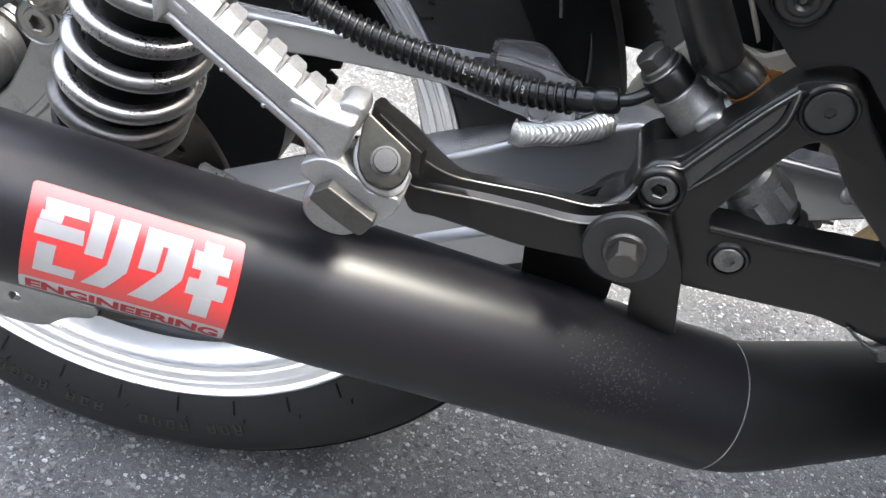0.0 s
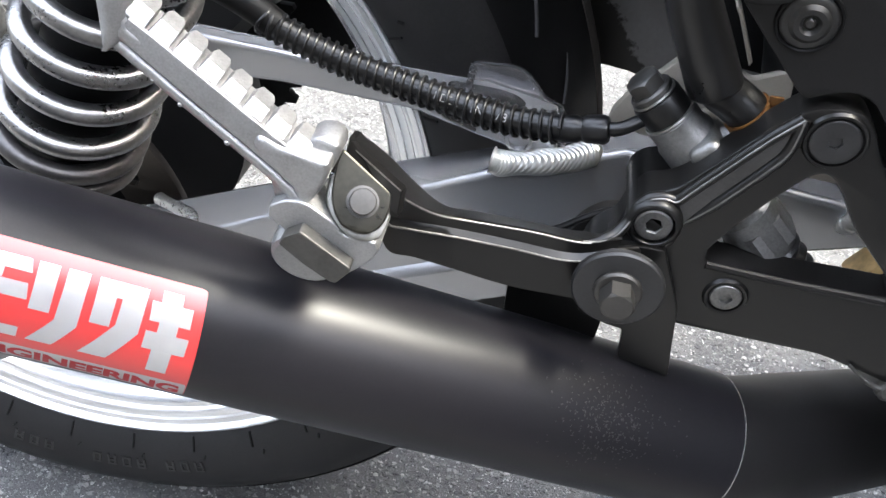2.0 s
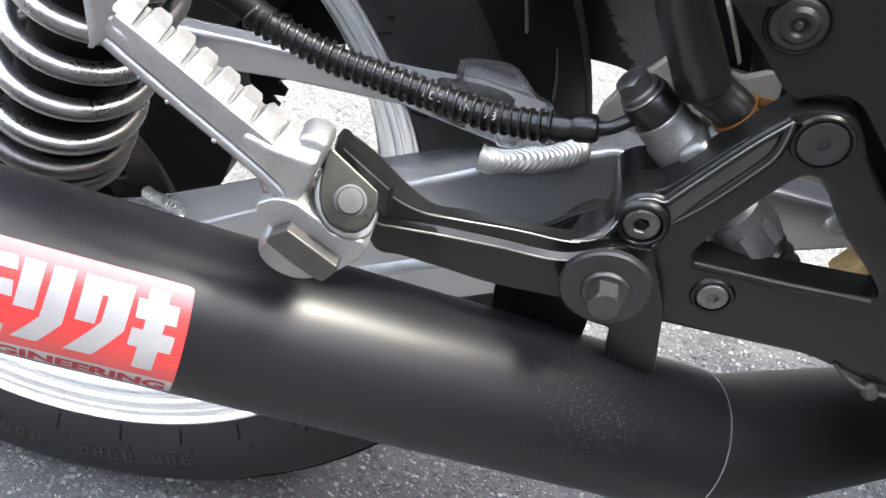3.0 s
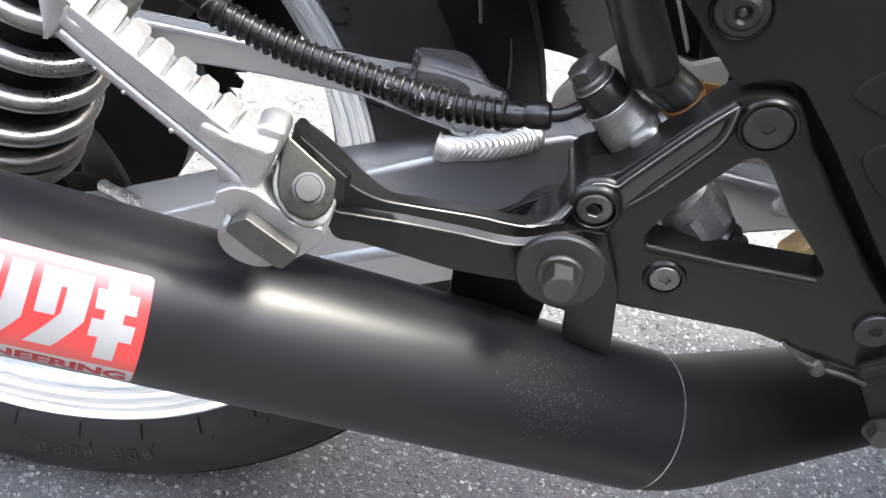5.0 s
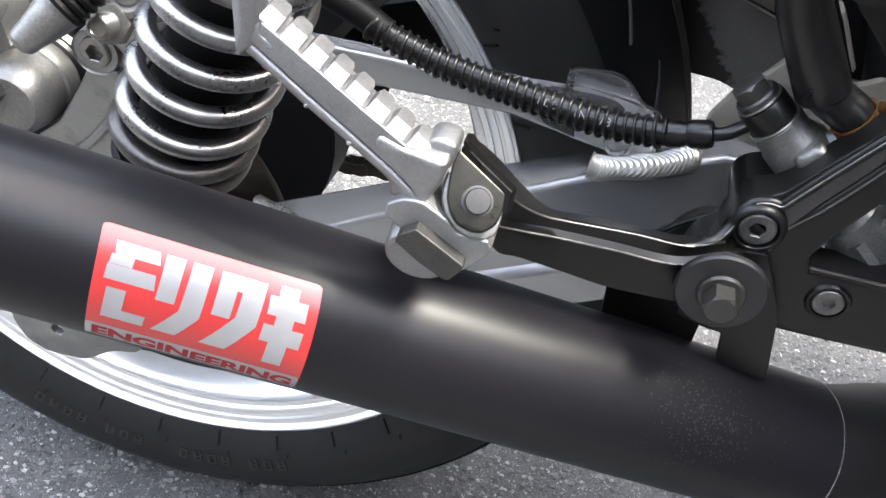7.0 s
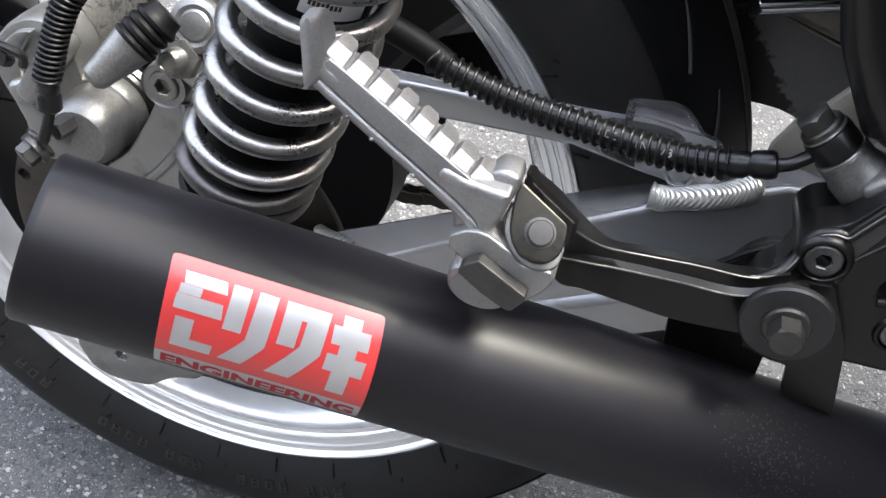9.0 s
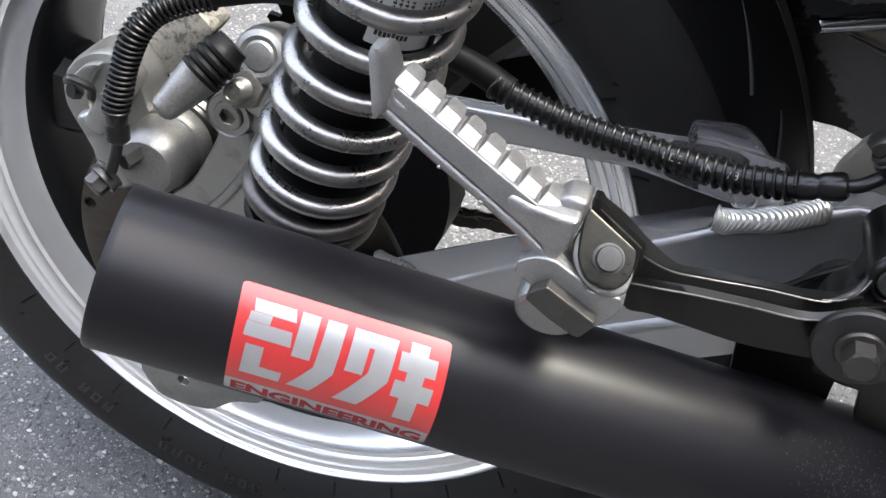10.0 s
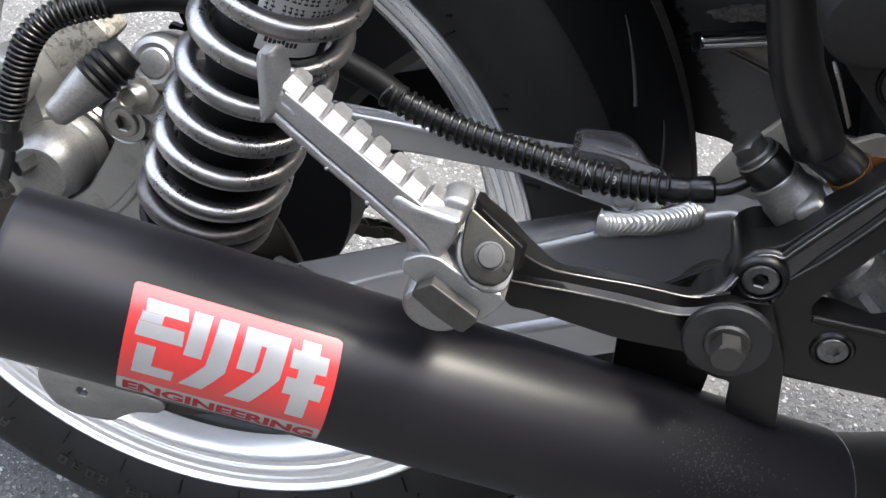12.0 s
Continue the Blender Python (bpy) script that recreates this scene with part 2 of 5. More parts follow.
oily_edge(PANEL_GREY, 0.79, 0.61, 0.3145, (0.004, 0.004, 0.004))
WHEEL_BLACK = material("black_wheel_paint", (0.0065, 0.0067, 0.0074), 0.34, vary=0.2, grain=500, spec=0.4)
MUD = material("dried_grey_mud", (0.22, 0.21, 0.195), 0.8, vary=0.45, grain=600, bump=0.0003, patch=120, spec=0.2)
LETTER_GREY = material("moulded_rubber_with_caught_light", (0.022, 0.0213, 0.0208), 0.45, vary=0.3, grain=500, patch=60)
BOLT_GREY = material("weathered_grey_steel", (0.16, 0.158, 0.152), 0.42, 0.8, vary=0.35, grain=900, bump=0.00006, patch=160)
LUG_ALU = material("dull_forged_alloy", (0.20, 0.20, 0.208), 0.24, 0.9, vary=0.15, grain=900, patch=60, rough_vary=0.12)
CAP_DARK = material("dark_phosphated_steel", (0.030, 0.0295, 0.029), 0.42, 0.5, vary=0.3, grain=900, bump=0.00005, patch=120)
CHROME = material("chromed_steel", (0.40, 0.41, 0.44), 0.12, 1.0, vary=0.15, grain=300, patch=120, rough_vary=0.1)
TREAD_SHADED = material("tread_rubber_darkened_as_shade", (0.0045, 0.0045, 0.0046), 0.55, vary=0.25, grain=700, bump=0.0001, spec=0.15)
TREAD_PALE = material("pale_brown_tread", (0.060, 0.052, 0.047), 0.7, vary=0.25, grain=500, patch=40, spec=0.2)
GROOVE_EDGE = material("pale_groove_edge", (0.032, 0.032, 0.032), 0.7, vary=0.2)
STAINED = material("stained_old_alloy", (0.34, 0.32, 0.28), 0.5, 0.5, vary=0.25, grain=500, bump=0.0001, patch=50, dust=(0.03, 0.028, 0.026), dust_amount=0.6, dust_scale=220, dust_span=(0.50, 0.56))
SCUFF = material("pale_scuff", (0.018, 0.0172, 0.0165), 0.5, vary=0.3, grain=900)
CHIP = material("stone_chip", (0.30, 0.30, 0.295), 0.55, vary=0.3, grain=900, bump=0.0002, patch=60)


def speckle(mat, low, high):
    """Give every loose piece of a mesh a grey of its own."""
    nt = mat.node_tree
    geo, ramp = nt.nodes.new("ShaderNodeNewGeometry"), nt.nodes.new("ShaderNodeValToRGB")
    ramp.color_ramp.elements[0].color, ramp.color_ramp.elements[1].color = (*low, 1), (*high, 1)
    mid = ramp.color_ramp.elements.new(0.80)
    mid.color = (*(0.68 * a + 0.32 * b for a, b in zip(low, high)), 1)
    nt.links.new(geo.outputs["Random Per Island"], ramp.inputs[0])
    for k in nt.nodes:
        if k.type == "MIX" and k.blend_type == "MULTIPLY":
            nt.links.new(ramp.outputs[0], k.inputs["A"])


speckle(CHIP, (0.055, 0.055, 0.056), (0.44, 0.43, 0.415))
GOLD = material("yellow_brown_plated_part", (0.60, 0.43, 0.20), 0.5, 0.4, vary=0.3, grain=300, patch=60)


# ---- building helpers ----
BASE_Z = 0.31333          # the wheel's centre over the machine's foot, along its own upright
FLAT_FACED = ("footpeg", "footpeg_bracket", "caliper_bracket", "brake_caliper", "mounting_tab", "heel_guard", "hinge_plate", "hinge_washer", "stop_block", "brace_lug", "upper_brace", "outer_flange", "raised_panel")
LEAN = 8.26               # it leans away on its side stand


def part(name, bm, mat, parent, label="", smooth=True, sharp=32):
    """Link a bmesh as one mesh under a thing or a part."""
    me = bpy.data.meshes.new(name)
    bmesh.ops.recalc_face_normals(bm, faces=bm.faces)
    bm.to_mesh(me)
    bm.free()
    return mesh_part(name, me, mat, parent, label, smooth, sharp)


def mesh_part(name, me, mat, parent, label="", smooth=True, sharp=32):
    if smooth:
        me.shade_smooth()
        me.set_sharp_from_angle(angle=radians(sharp))
    me.materials.append(mat)
    ob = new(name, me)
    ob.parent = parent
    if name in FLAT_FACED:
        ob.modifiers.new("flat_faces", "WEIGHTED_NORMAL").keep_sharp = True
    if parent.type == "EMPTY":
        ob.location = (0, 0, BASE_Z)
    if label:
        tagged(ob, label)
    return ob


def frame_of(origin, direction, up=(0, 0, 1)):
    """A matrix whose z runs along direction."""
    z = Vector(direction).normalized()
    x = Vector(up).cross(z)
    if x.length < 1e-5:
        x = Vector((1, 0, 0))
    x.normalize()
    y = z.cross(x)
    m = Matrix((x, y, z)).transposed().to_4x4()
    return Matrix.Translation(origin) @ m


def lathe(profile, origin, direction, segments=48, bm=None, closed=False, up=(0, 0, 1)):
    """Turn (radius, along) pairs about an axis."""
    bm = bm or bmesh.new()
    m = frame_of(origin, direction, up)
    rings = []
    for r, h in profile:
        if r < 1e-6:
            rings.append([bm.verts.new(m @ Vector((0, 0, h)))])
        else:
            rings.append([bm.verts.new(m @ Vector((r * math.cos(a), r * math.sin(a), h)))
                          for a in (2 * math.pi * k / segments for k in range(segments))])
    pairs = list(zip(rings, rings[1:])) + ([(rings[-1], rings[0])] if closed else [])
    for a, b in pairs:
        for k in range(segments):
            j = (k + 1) % segments
            if len(a) == 1 and len(b) > 1:
                bm.faces.new((a[0], b[k], b[j]))
            elif len(b) == 1 and len(a) > 1:
                bm.faces.new((a[k], a[j], b[0]))
            elif len(a) > 1:
                bm.faces.new((a[k], a[j], b[j], b[k]))
    return bm


def smooth_path(points, steps=6):
    """Catmull-Rom through the points."""
    p = [Vector(q) for q in points]
    p = [2 * p[0] - p[1]] + p + [2 * p[-1] - p[-2]]
    out = []
    for i in range(1, len(p) - 2):
        for k in range(steps):
            t = k / steps
            a, b, c, d = p[i - 1], p[i], p[i + 1], p[i + 2]
            out.append(0.5 * ((2 * b) + (c - a) * t + (2 * a - 5 * b + 4 * c - d) * t * t + (3 * b - a - 3 * c + d) * t ** 3))
    out.append(p[-2])
    return out


def tube(points, radius, segments=12, bm=None, cap=True):
    """A round section swept along points; radius is a number or a list."""
    bm = bm or bmesh.new()
    n = len(points)
    radii = radius if isinstance(radius, (list, tuple)) else [radius] * n
    side, rings = None, []
    for i, q in enumerate(points):
        d = (points[min(i + 1, n - 1)] - points[max(i - 1, 0)]).normalized()
        if side is None:
            side = d.orthogonal().normalized()
        side = (side - d * side.dot(d)).normalized()
        other = d.cross(side)
        rings.append([bm.verts.new(q + radii[i] * (math.cos(a) * side + math.sin(a) * other))
                      for a in (2 * math.pi * k / segments for k in range(segments))])
    for a, b in zip(rings, rings[1:]):
        for k in range(segments):
            j = (k + 1) % segments
            bm.faces.new((a[k], a[j], b[j], b[k]))
    if cap:
        bm.faces.new(rings[0][::-1])
        bm.faces.new(rings[-1])
    return bm


def loft(rings, bm=None, cap=True):
    """Skin between rings of equal count."""
    bm = bm or bmesh.new()
    vs = [[bm.verts.new(p) for p in ring] for ring in rings]
    n = len(vs[0])
    for a, b in zip(vs, vs[1:]):
        for k in range(n):
            j = (k + 1) % n
            bm.faces.new((a[k], a[j], b[j], b[k]))
    if cap:
        bm.faces.new(vs[0][::-1])
        bm.faces.new(vs[-1])
    return bm


def bevelled(bm, width, segments=2, angle=30):
    bm.normal_update()
    edges = [e for e in bm.edges if len(e.link_faces) == 2 and e.calc_face_angle(0) > radians(angle)]
    bmesh.ops.bevel(bm, geom=edges, offset=width, segments=segments, affect="EDGES", profile=0.5, clamp_overlap=True)
    return bm


def block(size, m, bevel=0.001, segments=2, bm=None):
    """A box with rounded edges at the pose m."""
    own = bmesh.new()
    bmesh.ops.create_cube(own, size=1.0, matrix=Matrix.Diagonal((*size, 1)))
    if bevel:
        bevelled(own, bevel, segments)
    bmesh.ops.transform(own, matrix=m, verts=own.verts)
    return joined(own, bm)


def joined(own, bm):
    if bm is None:
        return own
    me = bpy.data.meshes.new("scrap")
    own.to_mesh(me)
    own.free()
    bm.from_mesh(me)
    bpy.data.meshes.remove(me)
    return bm


def rounded(points, radius, steps=4):
    """Round the corners of a 2D outline."""
    out, n = [], len(points)
    for i in range(n):
        a, b, c = Vector(points[i - 1]), Vector(points[i]), Vector(points[(i + 1) % n])
        r = min(radius, (a - b).length * 0.45, (c - b).length * 0.45)
        p, q = b + (a - b).normalized() * r, b + (c - b).normalized() * r
        for k in range(steps + 1):
            t = k / steps
            out.append((1 - t) ** 2 * p + 2 * t * (1 - t) * b + t * t * q)
    return out


def plate(outline, depth, m, holes=(), bevel=0.001, bm=None):
    """A plate with bevelled edges: 2D outline in the plane of m, its face at +z of m, depth behind it."""
    cu = bpy.data.curves.new("scrap", "CURVE")
    cu.dimensions, cu.fill_mode = "2D", "BOTH"
    cu.extrude, cu.bevel_depth, cu.bevel_resolution = depth / 2 - bevel, bevel, 1
    cu.offset = -bevel
    for loop in (outline, *holes):
        sp = cu.splines.new("POLY")
        sp.points.add(len(loop) - 1)
        for p, q in zip(sp.points, loop):
            p.co = (q[0], q[1], 0, 1)
        sp.use_cyclic_u = True
    ob = bpy.data.objects.new("scrap", cu)
    me = bpy.data.meshes.new_from_object(ob)
    bpy.data.objects.remove(ob)
    bpy.data.curves.remove(cu)
    bm = bm or bmesh.new()
    before = set(bm.verts)
    bm.from_mesh(me)
    bpy.data.meshes.remove(me)
    fresh = [v for v in bm.verts if v not in before]
    bmesh.ops.remove_doubles(bm, verts=fresh, dist=1e-6)
    fresh = [v for v in bm.verts if v not in before]
    bmesh.ops.transform(bm, matrix=m @ Matrix.Translation((0, 0, -depth / 2)), verts=fresh)
    return bm


def side_frame(y):
    """x forward, y up and z towards the machine's right side, at that depth."""
    return Matrix.Translation((0, y, 0)) @ Matrix(((1, 0, 0, 0), (0, 0, -1, 0), (0, 1, 0, 0), (0, 0, 0, 1)))


def hex_head(origin, direction, flats, height, bm=None, turn=0.0):
    """A hexagon head with a chamfered crown."""
    bm = bm or bmesh.new()
    m = frame_of(origin, direction) @ Matrix.Rotation(turn, 4, "Z")
    seg, inner, drop = 36, flats / 2, min(0.0010, height * 0.18)
    sides, arc, crown = [], [], []
    for k in range(seg):
        a = 2 * math.pi * k / seg
        fold = (a % (math.pi / 3)) - math.pi / 6
        r = inner / math.cos(fold)
        corner = (r / inner - 1) / 0.1547
        sides.append(m @ Vector((r * math.cos(a), r * math.sin(a), 0)))
        arc.append(m @ Vector((r * math.cos(a), r * math.sin(a), height - drop * (0.15 + 0.85 * corner))))
        crown.append(m @ Vector((0.94 * inner * math.cos(a), 0.94 * inner * math.sin(a), height)))
    loft([sides, arc, crown], bm)
    return bm


def socket_head(name, origin, direction, radius, height, parent, mat, socket=0.45, label=""):
    """A round cap with a hexagon socket sunk into it."""
    m = frame_of(origin, direction)
    seg = 36
    bm = bmesh.new()
    hexagon = []
    for k in range(seg):
        a = 2 * math.pi * k / seg
        fold = (a % (math.pi / 3)) - math.pi / 6
        hexagon.append((socket * radius * math.cos(math.pi / 6) / math.cos(fold), a))
    rings = [[m @ Vector((r * math.cos(2 * math.pi * k / seg), r * math.sin(2 * math.pi * k / seg), h)) for k in range(seg)]
             for r, h in ((radius, 0), (radius, height * 0.7), (radius * 0.96, height * 0.9), (radius * 0.86, height))]
    rings += [[m @ Vector((r * 1.1 * math.cos(a), r * 1.1 * math.sin(a), height)) for r, a in hexagon]]
    rings += [[m @ Vector((r * f * math.cos(a), r * f * math.sin(a), h)) for r, a in hexagon]
              for f, h in ((1.0, height * 0.93), (0.95, height * 0.2))]
    loft(rings, bm)
    return part(name, bm, mat, parent, label, sharp=28)


# ---- ground ----
def ground():
    bm = bmesh.new()
    bmesh.ops.create_grid(bm, x_segments=8, y_segments=8, size=150)
    me = bpy.data.meshes.new("ground")
    bm.to_mesh(me)
    bm.free()
    me.materials.append(ASPHALT)
    tagged(new("ground", me), "worn grey asphalt with pale stone chips", "ground", kind="structure")


ground()


def ground_chips():
    """Stone chips standing a little proud of the bitumen round the machine."""
    rng = random.Random(11)
    verts, faces = [], []
    for k in range(60000):
        x, y = rng.uniform(-0.45, 0.90), rng.uniform(-0.45, 0.62)
        r = 0.0007 + 0.0022 * rng.random() ** 2.0
        n = rng.choice((4, 5, 5, 6))
        turn, lift = rng.uniform(0, 6.28), r * rng.uniform(0.15, 0.4)
        tip = [rng.uniform(-0.25, 0.25) * r, rng.uniform(-0.25, 0.25) * r]
        base = len(verts)
        spans = [(rng.uniform(0.65, 1.25), turn + 2 * math.pi * (q + rng.uniform(-0.25, 0.25)) / n) for q in range(n)]
        long = rng.uniform(1.0, 1.7)
        for f, h in ((1.0, -0.0008), (0.72, lift)):
            for g, b in spans:
                verts.append((x + f * g * r * long * math.cos(b) + (tip[0] if f < 1 else 0), y + f * g * r * math.sin(b) + (tip[1] if f < 1 else 0), h + (rng.uniform(-0.2, 0.2) * r if f < 1 else 0)))
        for q in range(n):
            w = (q + 1) % n
            faces.append((base + q, base + w, base + n + w, base + n + q))
        faces.append(tuple(base + n + q for q in range(n)))
    me = bpy.data.meshes.new("stone_chips")
    me.from_pydata(verts, [], faces)
    me.materials.append(CHIP)
    tagged(new("stone_chips", me), "small pale stone chips in the asphalt", "stone chips", kind="stuff")


ground_chips()


def south_sky_block():
    """Plain unseen wall, added behind the camera to block low sky and its reflections."""
    me = bpy.data.meshes.new("sky_block_south")
    block((30, 0.3, 2.6), pose(0, -1.9, 1.3), 0.02).to_mesh(me)
    me.materials.append(SKY_BLOCK_GREY)
    tagged(new("sky_block_south", me), "unseen dark grey wall added to block low sky", "wall", kind="structure")


south_sky_block()


def east_sky_block():
    me = bpy.data.meshes.new("sky_block_east")
    block((0.3, 4.6, 2.6), pose(2.35, 0.56, 1.3), 0.02).to_mesh(me)
    me.materials.append(SKY_BLOCK_GREY)
    tagged(new("sky_block_east", me), "unseen dark grey wall added to block low sky", "wall", kind="structure")


east_sky_block()


def north_sky_block():
    me = bpy.data.meshes.new("sky_block_north")
    block((30, 0.3, 3.0), pose(0, 3.4, 1.5), 0.02).to_mesh(me)
    me.materials.append(SKY_BLOCK_GREY)
    tagged(new("sky_block_north", me), "unseen dark grey wall added to block low sky", "wall", kind="structure")


north_sky_block()

# ---- the motorcycle ----
bike = new("motorcycle")
bike.matrix_world = Matrix.Translation((0, -0.31009 * math.tan(radians(LEAN)), 0)) @ Matrix.Rotation(radians(-LEAN), 4, "X")
tagged(bike, "black and silver retro motorcycle with short black muffler, parked on asphalt", "motorcycle")

WHEEL_Y = 0.024           # the wheel's middle plane
AXLE = (0, 1, 0)


def rear_wheel():
    half = [(0.229, 0.070), (0.2345, 0.0765), (0.243, 0.083), (0.252, 0.0875), (0.262, 0.0895), (0.272, 0.089), (0.282, 0.085), (0.292, 0.076),
            (0.301, 0.062), (0.308, 0.044), (0.3118, 0.0335), (0.3160, 0.020), (0.3195, 0.007), (0.3205, 0.0)]
    profile = [(r, -w) for r, w in half] + [(r, w) for r, w in half[-2::-1]] + [(0.222, 0.066), (0.222, -0.066)]

    def loaded(bm):
        """The tread pressed in towards the road by the weight on the wheel."""
        for v in bm.verts:
            r, a = math.hypot(v.co.x, v.co.z), math.atan2(v.co.z, v.co.x)
            give = 0.0062 * (0.5 - 0.5 * math.cos(a - radians(35))) * min(max((r - 0.292) / 0.0285, 0), 1)
            v.co.x, v.co.z = v.co.x * (1 - give / r), v.co.z * (1 - give / r)
        return bm
    tyre = part("tyre", loaded(lathe(profile, (0, WHEEL_Y, 0), AXLE, 160, closed=True)), RUBBER, bike, "worn black radial tyre with moulded sidewall")
    skin = 0.0005
    tread = [(0.2885 + skin, -0.0797), (0.292 + skin, -0.076 - skin)] + [(r + skin, -w) for r, w in half[8:]] + [(r + skin, w) for r, w in half[-2:7:-1]] + [(0.2925, 0.074), (0.30, 0.05), (0.31, 0.0), (0.30, -0.05), (0.2880, -0.0750)]
    part("tread", loaded(lathe(tread, (0, WHEEL_Y, 0), AXLE, 160, closed=True)), TREAD_SHADED, tyre, "black tread, its shade put into the colour")
    lift = 0.0010
    crown = [(0.3170, -0.0115), (0.3183 + lift, -0.0115), (0.3195 + lift, -0.007), (0.3205 + lift, 0.0), (0.3195 + lift, 0.007), (0.3160 + lift, 0.020), (0.3150, 0.020)]
    part("pale_tread_band", loaded(lathe(crown, (0, WHEEL_Y, 0), AXLE, 160, closed=True)), TREAD_PALE, tyre, "paler brown band of tread")
    # moulded wear-mark lines and bars of unreadable lettering on the sidewall
    bm = bmesh.new()
    for k in range(31):
        a = radians(11.613 * k + 8.3)
        m = Matrix.Rotation(a, 4, "Y") @ Matrix.Translation((0.2390, WHEEL_Y - 0.0802, 0)) @ Matrix.Rotation(radians(-37), 4, "Z")
        block((0.0115, 0.0016, 0.0011), m, 0, bm=bm)
        m = Matrix.Rotation(a + 0.17, 4, "Y") @ Matrix.Translation((0.2480, WHEEL_Y - 0.0857, 0)) @ Matrix.Rotation(radians(-26), 4, "Z") @ Matrix.Rotation(0.5, 4, "Y")
        block((0.0034, 0.0016, 0.0012), m, 0, bm=bm)
    tagged(part("sidewall_rib", bm, MATT_BLACK, tyre), kind="stuff")
    bm = bmesh.new()
    for start, count in ((1.15, 8), (1.62, 9), (2.15, 6), (4.1, 11)):
        for k in range(count):
            a = start + 0.046 * k
            m = Matrix.Rotation(a, 4, "Y") @ Matrix.Translation((0.2550, WHEEL_Y - 0.0884, 0)) @ Matrix.Rotation(radians(-11), 4, "Z")
            if k % 5 == 3:
                continue
            for q, (dx, dz, sx, sz) in enumerate(((0, -0.003, 0.009, 0.0016), (0, 0.002, 0.009, 0.0016), (0.0036, 0, 0.0016, 0.006), (-0.0036 * (k % 2), 0, 0.0016, 0.006))):
                block((sx, 0.0012, sz), m @ Matrix.Translation((dx, 0, dz)), 0, bm=bm)
    tagged(part("raised_letter", bm, LETTER_GREY, tyre), kind="stuff")
    def on_tyre(angle, r, w):
        return Matrix.Rotation(-radians(angle), 4, "Y") @ Vector((r, WHEEL_Y + w, 0))
    bm = bmesh.new()
    for k in range(18):
        for da, (a0, r0, w0, a1, r1, w1) in ((0, (39.6, 0.3098, -0.0405, 31.9, 0.3012, -0.0632)), (10, (27.7, 0.3097, -0.0410, 23.4, 0.3046, -0.0540))):
            pts = [on_tyre(a0 + (a1 - a0) * f + 20 * k, r0 + (r1 - r0) * f + 0.0006 * math.sin(math.pi * f), w0 + (w1 - w0) * f) for f in np.linspace(0, 1, 7)]
            tube([Vector(p) for p in pts], [0.0004, 0.0006, 0.0008, 0.0010, 0.0011, 0.0012, 0.0012], 6, bm)
    tagged(part("tread_groove", bm, GROOVE_EDGE, tyre), kind="stuff")

    lip = [(0.2300, 0.0690), (0.2314, 0.0715), (0.2325, 0.0735), (0.2318, 0.0754), (0.2303, 0.0758), (0.2292, 0.0748), (0.2285, 0.0728), (0.2274, 0.0714), (0.2246, 0.0706), (0.2238, 0.0714), (0.2228, 0.0712), (0.2216, 0.0698), (0.2185, 0.0690), (0.2162, 0.0672), (0.2150, 0.0640),
           (0.2138, 0.0560), (0.2120, 0.0540), (0.2080, 0.0510), (0.2030, 0.0462), (0.2010, 0.0462), (0.2100, 0.0560), (0.2120, 0.0640)]
    rim = part("rim", lathe([(r, -w) for r, w in lip], (0, WHEEL_Y, 0), AXLE, 160, closed=True), RIM_SILVER, bike, "silver painted cast wheel rim")
    part("far_lip", lathe([(r, w) for r, w in lip], (0, WHEEL_Y, 0), AXLE, 160, closed=True), RIM_SILVER, rim)
    well = [(0.2029, 0.0464), (0.1990, 0.0415), (0.1960, 0.0330), (0.1930, 0.0200), (0.1925, 0.0)]
    profile = [(r, -w) for r, w in well] + [(r, w) for r, w in well[-2::-1]] + [(0.2230, 0.064), (0.2230, -0.064)]
    part("rim_well", lathe(profile, (0, WHEEL_Y, 0), AXLE, 160, closed=True), WHEEL_BLACK, rim, "black painted rim well")
    for k in range(3):
        a = radians(-55 + 120 * k)
        rings = []
        for r, w, d in ((0.045, 0.032, 0.024), (0.09, 0.026, 0.021), (0.15, 0.024, 0.020), (0.198, 0.032, 0.026)):
            c = [Vector((r, WHEEL_Y + y, z)) for y, z in ((-d, -w * 0.7), (-d, w * 0.7), (-d * 0.6, w), (d * 0.6, w), (d, w * 0.7), (d, -w * 0.7), (d * 0.6, -w), (-d * 0.6, -w))]
            rings.append([Matrix.Rotation(a, 4, "Y") @ p for p in c])
        part("spoke", loft(rings), WHEEL_BLACK, rim)
    part("hub", lathe([(0, -0.07), (0.03, -0.07), (0.048, -0.06), (0.06, -0.035), (0.088, -0.014), (0.096, -0.008), (0.098, 0.026), (0.092, 0.032), (0.06, 0.045), (0.045, 0.07), (0, 0.07)], (0, WHEEL_Y, 0), AXLE), MATT_BLACK, rim)
    # brake disc with round holes
    disc_y = -0.099
    def circle(r, n, cx=0.0, cy=0.0):
        return [(cx + r * math.cos(2 * math.pi * k / n), cy + r * math.sin(2 * math.pi * k / n)) for k in range(n)]
    edge = circle(0.1080, 120)
    holes = [circle(0.075, 60)]
    for k in range(30):
        a = 2 * math.pi * k / 30
        r = (0.086, 0.094, 0.102)[k % 3]
        holes.append(circle(0.0042, 10, r * math.cos(a), r * math.sin(a)))
    part("brake_disc", plate(edge, 0.005, side_frame(disc_y), holes, 0.0004), DISC_STEEL, rim, "drilled steel brake disc")
    bm = plate(circle(0.083, 60), 0.006, side_frame(disc_y + 0.006), [circle(0.05, 40)], 0.0005)
    part("disc_carrier", bm, MATT_BLACK, rim)
